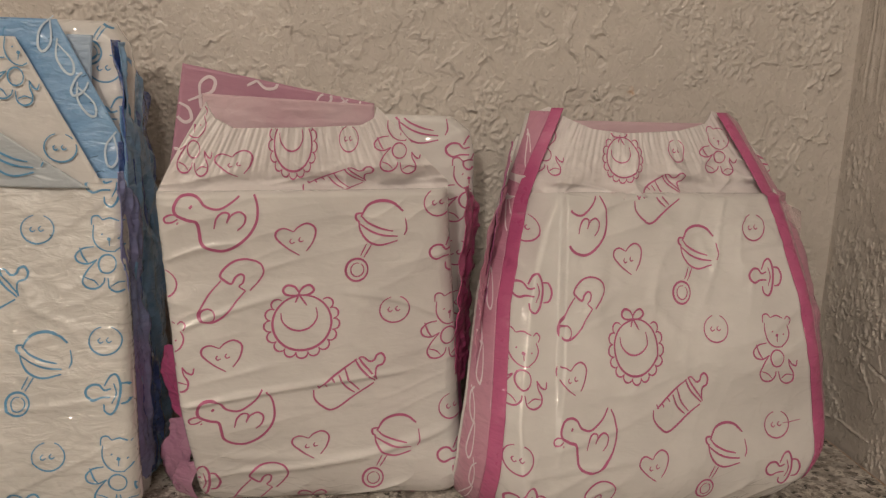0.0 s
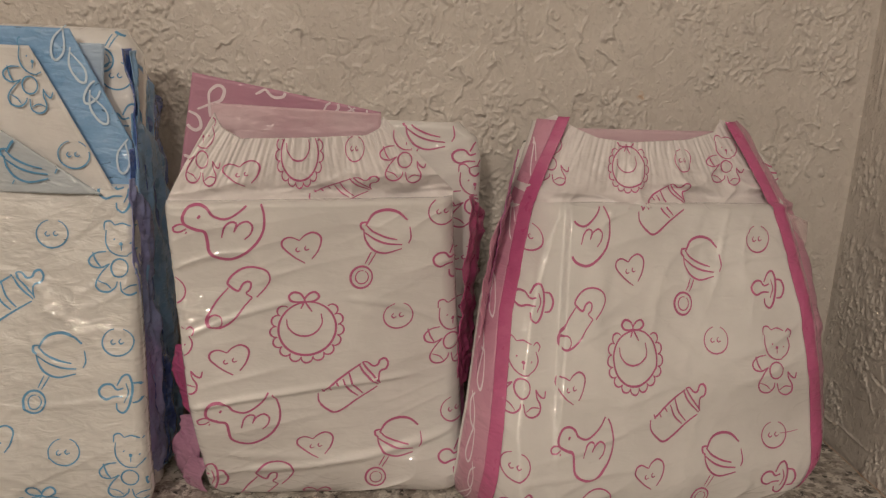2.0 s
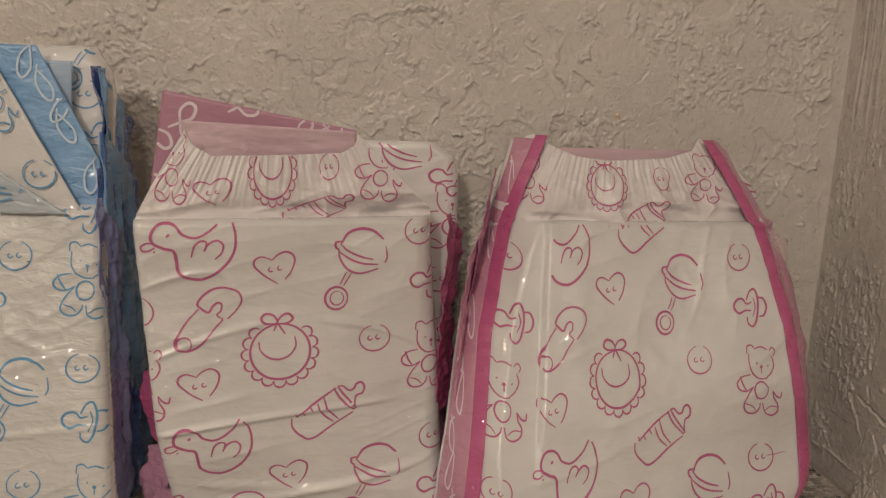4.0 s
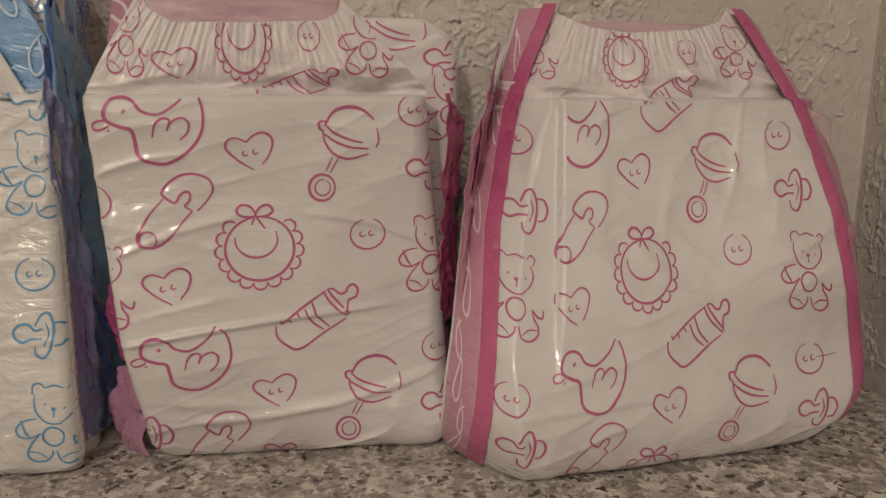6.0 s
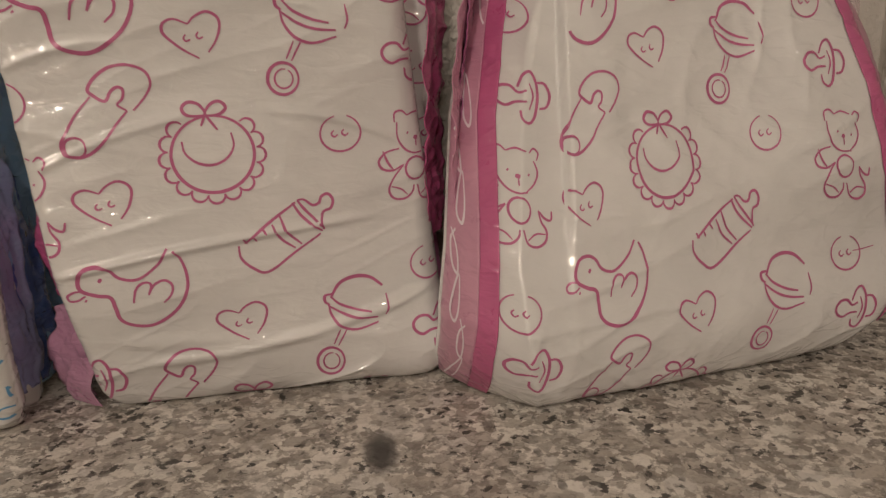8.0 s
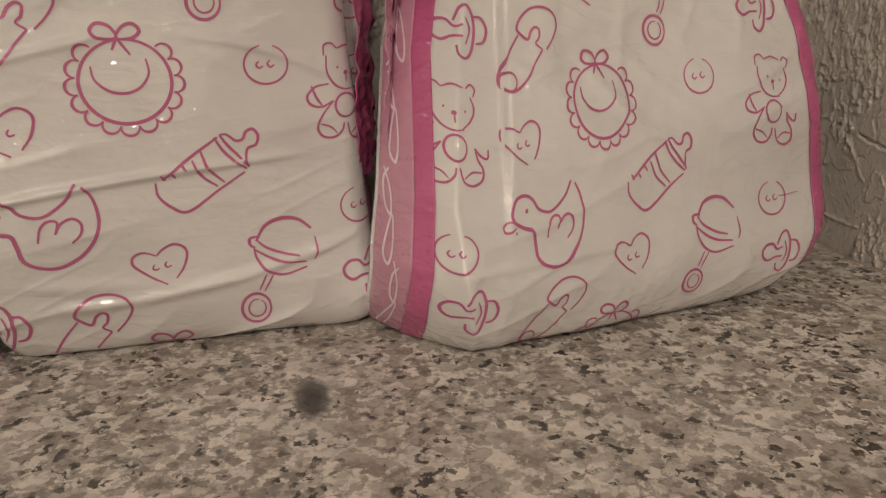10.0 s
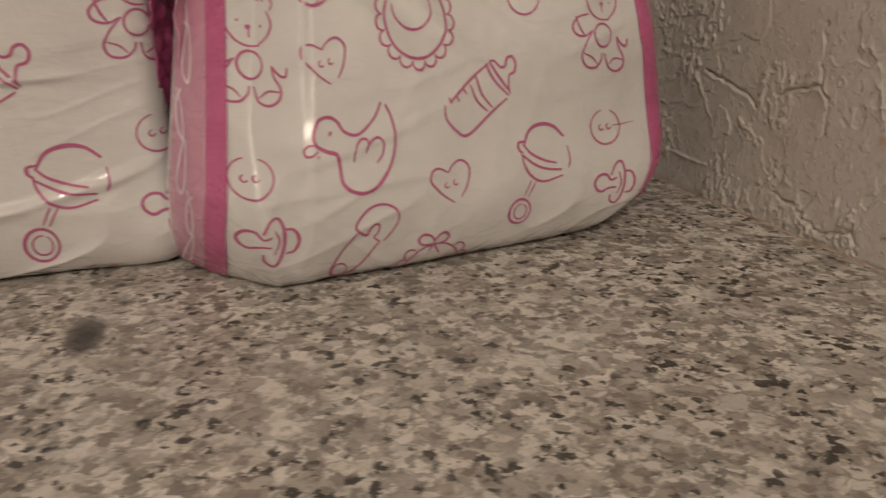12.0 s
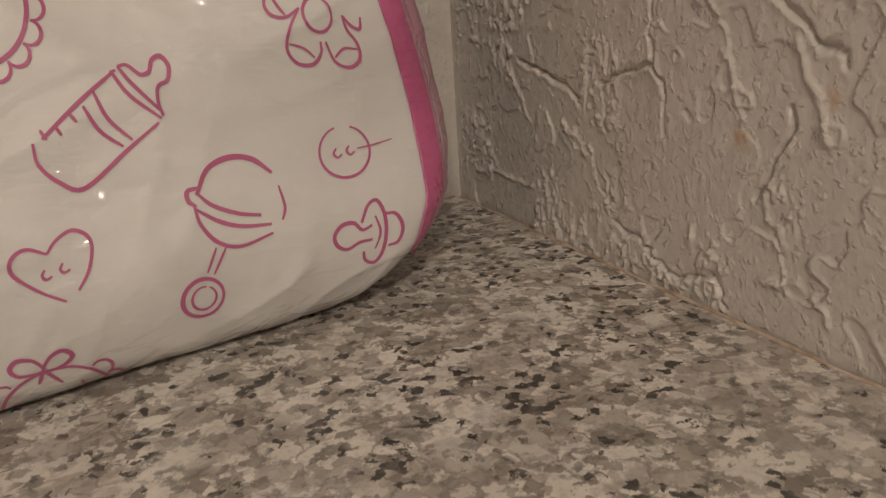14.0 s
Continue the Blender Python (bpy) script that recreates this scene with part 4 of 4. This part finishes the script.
left_band = band("side_band", BAND_OUT, BAND_MID, 0.004, 0.2655, b_all, PINK_BAND, diaper_b, "translucent pink film band with white loops")
band("side_stripe", BAND_MID, BAND_IN, 0.003, 0.268, b_all, MAGENTA, diaper_b, "solid magenta stripe", 0.0009)
loops("printed_loop", [(0.0665, 0.022, 5), (0.0665, 0.066, 2), (0.0725, 0.113, -2), (0.0795, 0.158, -6), (0.0925, 0.205, -12), (0.1055, 0.246, -12)], BP * 0.52, BP * 1.2,
      b_all, lambda x, z: (x > BAND_OUT(z) + 0.001) & (x < BAND_MID(z) - 0.0005) & (z > 0.006) & (z < 0.264), INK_WHITE, left_band)
band("side_stripe", RB_IN, lambda z: np.minimum(RB_IN(z) + 0.0095, BXR(z) - 0.0004), 0.024, 0.268, b_all, MAGENTA, diaper_b, "solid magenta stripe", 0.0009)


def right_edge(u, v):
    """The loose crinkled film edge that stands off beyond the padding."""
    z = 0.030 + 0.238 * v
    inner = np.minimum(RB_IN(z) + 0.0095, BXR(z) - 0.0004)
    wide = 0.0035 + 0.0045 * np.exp(-((z - 0.17) / 0.05) ** 2) + 0.003 * vnoise(z * 70, z * 0, 4)
    x = inner + (BXR(z) + wide - inner) * u
    y = b_all(np.minimum(x, BXR(z) - 0.0005), z) - 0.0006 + 0.010 * u * u + 0.0022 * crumple(x * 0.6, z, 141, 1.0, 70) * u
    return x, y, z


film_sheet("side_band", right_edge, 20, 160, PINK_BAND, diaper_b, "crinkled translucent pink film edge")
film_sheet("wing_film", lambda u, v: (0.290 + 0.022 * u, 0.550 + 0.01 * u + 0.002 * np.sin(v * 9 + u * 4), 0.150 + 0.058 * v - 0.008 * u), 12, 24, CLEAR, diaper_b, "clear pink film flap")
film_sheet("inner_lining", lambda u, v: (0.125 + 0.118 * u, b_base(0.125 + 0.118 * u, 0.25 + 0.01 * v) + 0.016, 0.235 + 0.0245 * v), 30, 8, SHEER, diaper_b, "sheer pale pink lining")
BBL = curve([(0, 0.095), (0.2, 0.095), (0.235, 0.097), (0.248, 0.104)])
BBR = curve([(0, 0.300), (0.2, 0.300), (0.23, 0.297), (0.248, 0.280)])


def b_back(x, z):
    return 0.520 + 0.235 * z + 0.05 * (x - 0.18) + edge(x - BBL(z), 0.008) + edge(BBR(z) - x, 0.008) + edge(0.249 - z, 0.006) + wrinkles(x, z, 73, 0.001, 30)


back_b = body_panel("back_panel", b_back, BBL, BBR, 0.0, 0.248, 0.034, FILM, diaper_b, "white padded rear panel", 70, 80)
print_on({"rattle": [(0.287, 0.236)], "button": [(0.096, 0.238)]}, BP, BP, b_back, lambda x, z: (x < BBR(z) - 0.001) & (x > BBL(z) + 0.001) & (z < 0.246), INK_PINK, back_b)
cuff("leg_cuff", 0.082, 0.0745, 0.560, 0.520, 0.085, 0.244, 0.0014, 43, CUFF, diaper_b, "crinkled purple-pink elastic leg cuff", 130, -0.012)
cuff("leg_cuff", 0.078, 0.064, 0.545, 0.505, 0.01, 0.215, 0.0012, 53, PINK_BAND, diaper_b, "crinkled pink film edge", 110, -0.014)
cuff("leg_cuff", 0.303, 0.309, 0.510, 0.530, 0.014, 0.060, 0.0014, 59, MAGENTA, diaper_b, "crumpled magenta film edge", 80)


# ---- how the two pink diapers settle against the wall ----


def settle(thing, lean, last):
    """Leans a soft body back by lean(x, z), spreading it as it goes; its foot stays on the slab."""
    for ob in thing.children_recursive:
        co = np.empty(len(ob.data.vertices) * 3)
        ob.data.vertices.foreach_get("co", co)
        co = co.reshape(-1, 3)
        x, y, z = co.T
        back = lean(x, z)
        grow = back / (y - 0.08)
        up = z + (z - 0.22) * grow * sstep(0.0, 0.035, z)
        co = np.stack([x + (x - 0.012) * grow, np.minimum(y + back, np.maximum(y, last)), up], -1)
        ob.data.vertices.foreach_set("co", co.ravel())
        ob.data.update()


settle(diaper_a, lambda x, z: 0.10 * (np.minimum(z, 0.16) - 0.088) * sstep(0.0, 0.03, z), 0.631)
settle(diaper_b, lambda x, z: 0.10 * np.minimum(z, 0.155) * (1 - 0.85 * sstep(0.20, 0.28, x) * sstep(0.07, 0.11, z) * sstep(0.24, 0.15, z))
       + 0.06 * np.maximum(x - 0.17, 0) * sstep(0.12, 0.06, z), 0.631)

# ---- folded diaper with blue print, tall ----
CXR = curve([(0, -0.152), (0.012, -0.1475), (0.03, -0.148), (0.15, -0.1565), (0.219, -0.158)])
CXL = curve([(0, -0.318), (0.219, -0.325)])
CTOP = 0.2165


def c_front(x, z):
    y = 0.498 + 0.039 * x + 0.225 * z + 5.0 * np.maximum(0.05 - z, 0) ** 2
    y = y + np.minimum(edge(CXR(z) - x, 0.008) + edge(x - CXL(z), 0.01) + edge(z, 0.009) + edge(CTOP - z, 0.006), 0.016)
    return y + wrinkles(x, z, 84, 0.0013, -22, 4, 70) + wrinkles(x, z, 94, 0.0010, 25, 3, 90) + crease(x, z, -0.24, 0.072, -0.15, 0.080, 0.0016, 0.0012)


CP = 0.000318
diaper_c = tagged(new("folded_diaper"), "tall folded white diaper with blue nursery print and blue film edges", "diaper", "diapers on the counter")
front_c = body_panel("front_panel", c_front, CXL, CXR, 0.0, CTOP, 0.028, FILM_WRAP, diaper_c, "shiny white padded panel with blue line drawings", 130, 150)
print_on({"button": [(-0.210, 0.185), (-0.168, 0.116), (-0.201, 0.045)], "bear": [(-0.167, 0.165), (-0.159, 0.028)], "pacifier": [(-0.165, 0.083), (-0.167, 0.212)], "rattle": [(-0.205, 0.104)],
          "bottle": [(-0.238, 0.144)], "heart": [(-0.245, 0.052)], "bib": [(-0.215, -0.004)]}, CP, CP, c_front,
         lambda x, z: (x < CXR(z) - 0.001) & (z > 0.0025) & (z < CTOP - 0.001), INK_BLUE, front_c)
CBR = curve([(0, -0.152), (0.2, -0.160), (0.285, -0.1565), (0.302, -0.159), (0.316, -0.170)])
CBL = curve([(0, -0.318), (0.316, -0.322)])


def c_back(x, z):
    return 0.534 + 0.085 * z + edge(CBR(z) - x, 0.010) + edge(0.3165 - z, 0.012) + wrinkles(x, z, 104, 0.0014, 15, 4, 60)


back_c = body_panel("back_panel", c_back, CBL, CBR, 0.0, 0.316, 0.032, FILM, diaper_c, "white padded rear panel with blue print", 100, 110)
print_on({"button": [(-0.1725, 0.286)], "pacifier": [(-0.166, 0.256)], "rattle": [(-0.166, 0.322)]}, CP * 1.02, CP, c_back, lambda x, z: (x < CBR(z) - 0.001) & (z < 0.3145), INK_BLUE, back_c)


def flap(name, c00, c10, c01, c11, seed, amp, mat, label):
    fn = quad_film(c00, c10, c01, c11, seed, amp)
    return film_sheet(name, fn, 40, 40, mat, diaper_c, label, (0, 0.0007, 0))


def edged_flap(name, right, z0, z1, y0, lean, seed, amp, mat, label):
    """A film flap whose free side follows right(z)."""
    def fn(u, v):
        z = z0 + (z1 - z0) * v
        x = -0.322 + (right(z) + 0.322) * u
        return x, y0 + lean * v + amp * 2 * (fbm(u * 5, v * 4, seed, 3) - 0.5) + 0.6 * amp * crumple(x, z, seed + 3, 1.0, 45), z
    return film_sheet(name, fn, 60, 50, mat, diaper_c, label, (0, 0.0007, 0))


PALE_EDGE = curve([(0.222, -0.1620), (0.243, -0.1615), (0.275, -0.1785), (0.306, -0.1765)])
BLUE_EDGE = curve([(0.214, -0.1585), (0.245, -0.1610), (0.3145, -0.1960)])
edged_flap("pale_flap", PALE_EDGE, 0.222, 0.306, 0.5500, 0.001, 2, 0.0008, BLUE_PALE, "translucent pale blue film flap")
blue_flap = edged_flap("blue_flap", BLUE_EDGE, 0.214, 0.3145, 0.5445, 0.0025, 4, 0.0012, BLUE_FILM, "crumpled sky-blue film flap with white loops")
white_flap = flap("white_flap", (-0.322, 0.539, 0.212), (-0.1710, 0.539, 0.212), (-0.322, 0.542, 0.303), (-0.2195, 0.542, 0.303), 6, 0.0007, FILM, "white film flap with blue print folded across the top")
grey_flap = flap("lower_flap", (-0.322, 0.534, 0.211), (-0.178, 0.534, 0.211), (-0.322, 0.536, 0.292), (-0.256, 0.536, 0.262), 8, 0.0008, MISTY, "white film flap with blue print folded across the top")


def on_flap(y0):
    return lambda x, z: y0 + 0.0 * x + 0.03 * (z - 0.214)


ink("printed_bear", drawing("bear"), -0.2190, 0.280, CP * 0.86, CP * 0.95, 8, on_flap(0.5376), lambda x, z: x < -0.1710 - (z - 0.212) * 0.53 - 0.001, INK_BLUE, white_flap)
ink("printed_button", drawing("button"), -0.1955, 0.236, CP, CP, 0, on_flap(0.5376), lambda x, z: x < -0.1710 - (z - 0.212) * 0.53 - 0.001, INK_BLUE, white_flap)
ink("printed_rattle", drawing("rattle"), -0.222, 0.2290, CP * 1.05, CP, 0, on_flap(0.5326), lambda x, z: (x < -0.178 - (z - 0.211) * 1.5 - 0.001) & (z > 0.2165), INK_BLUE, grey_flap)
for lx, lz, turn in ((-0.193, 0.288, -20), (-0.168, 0.232, 10), (-0.205, 0.303, 20), (-0.181, 0.262, -25), (-0.185, 0.276, 40)):
    ink("printed_loop", [(6, [(10, -60), (-10, -20), (-4, 20), (12, 30), (22, 0), (4, -50)])], lx, lz, CP * 0.8, CP * 0.8, turn, on_flap(0.5433), lambda x, z: x < BLUE_EDGE(z) - 0.001,
        INK_SKY, blue_flap)
cuff("leg_cuff", -0.1600, -0.1570, 0.546, 0.606, 0.012, 0.304, 0.0042, 71, BLUE_DARK, diaper_c, "crumpled dark blue film edge", 34, 0.003)
cuff("leg_cuff", -0.1590, -0.1555, 0.550, 0.582, 0.09, 0.302, 0.0042, 75, BLUE_FILM, diaper_c, "crumpled blue film edge", 30, 0.003)
cuff("leg_cuff", -0.1575, -0.1515, 0.530, 0.552, 0.008, 0.222, 0.0030, 77, BLUE_GREY, diaper_c, "crumpled blue-violet film edge", 46, 0.004)
cuff("leg_cuff", -0.156, -0.1490, 0.545, 0.590, 0.004, 0.262, 0.0028, 79, BLUE_FILM, diaper_c, "crumpled blue film edge", 36, 0.006)
cuff("leg_cuff", -0.1580, -0.1510, 0.540, 0.570, 0.006, 0.240, 0.0024, 83, BLUE_DARK, diaper_c, "crumpled dark blue film edge", 40, 0.005)
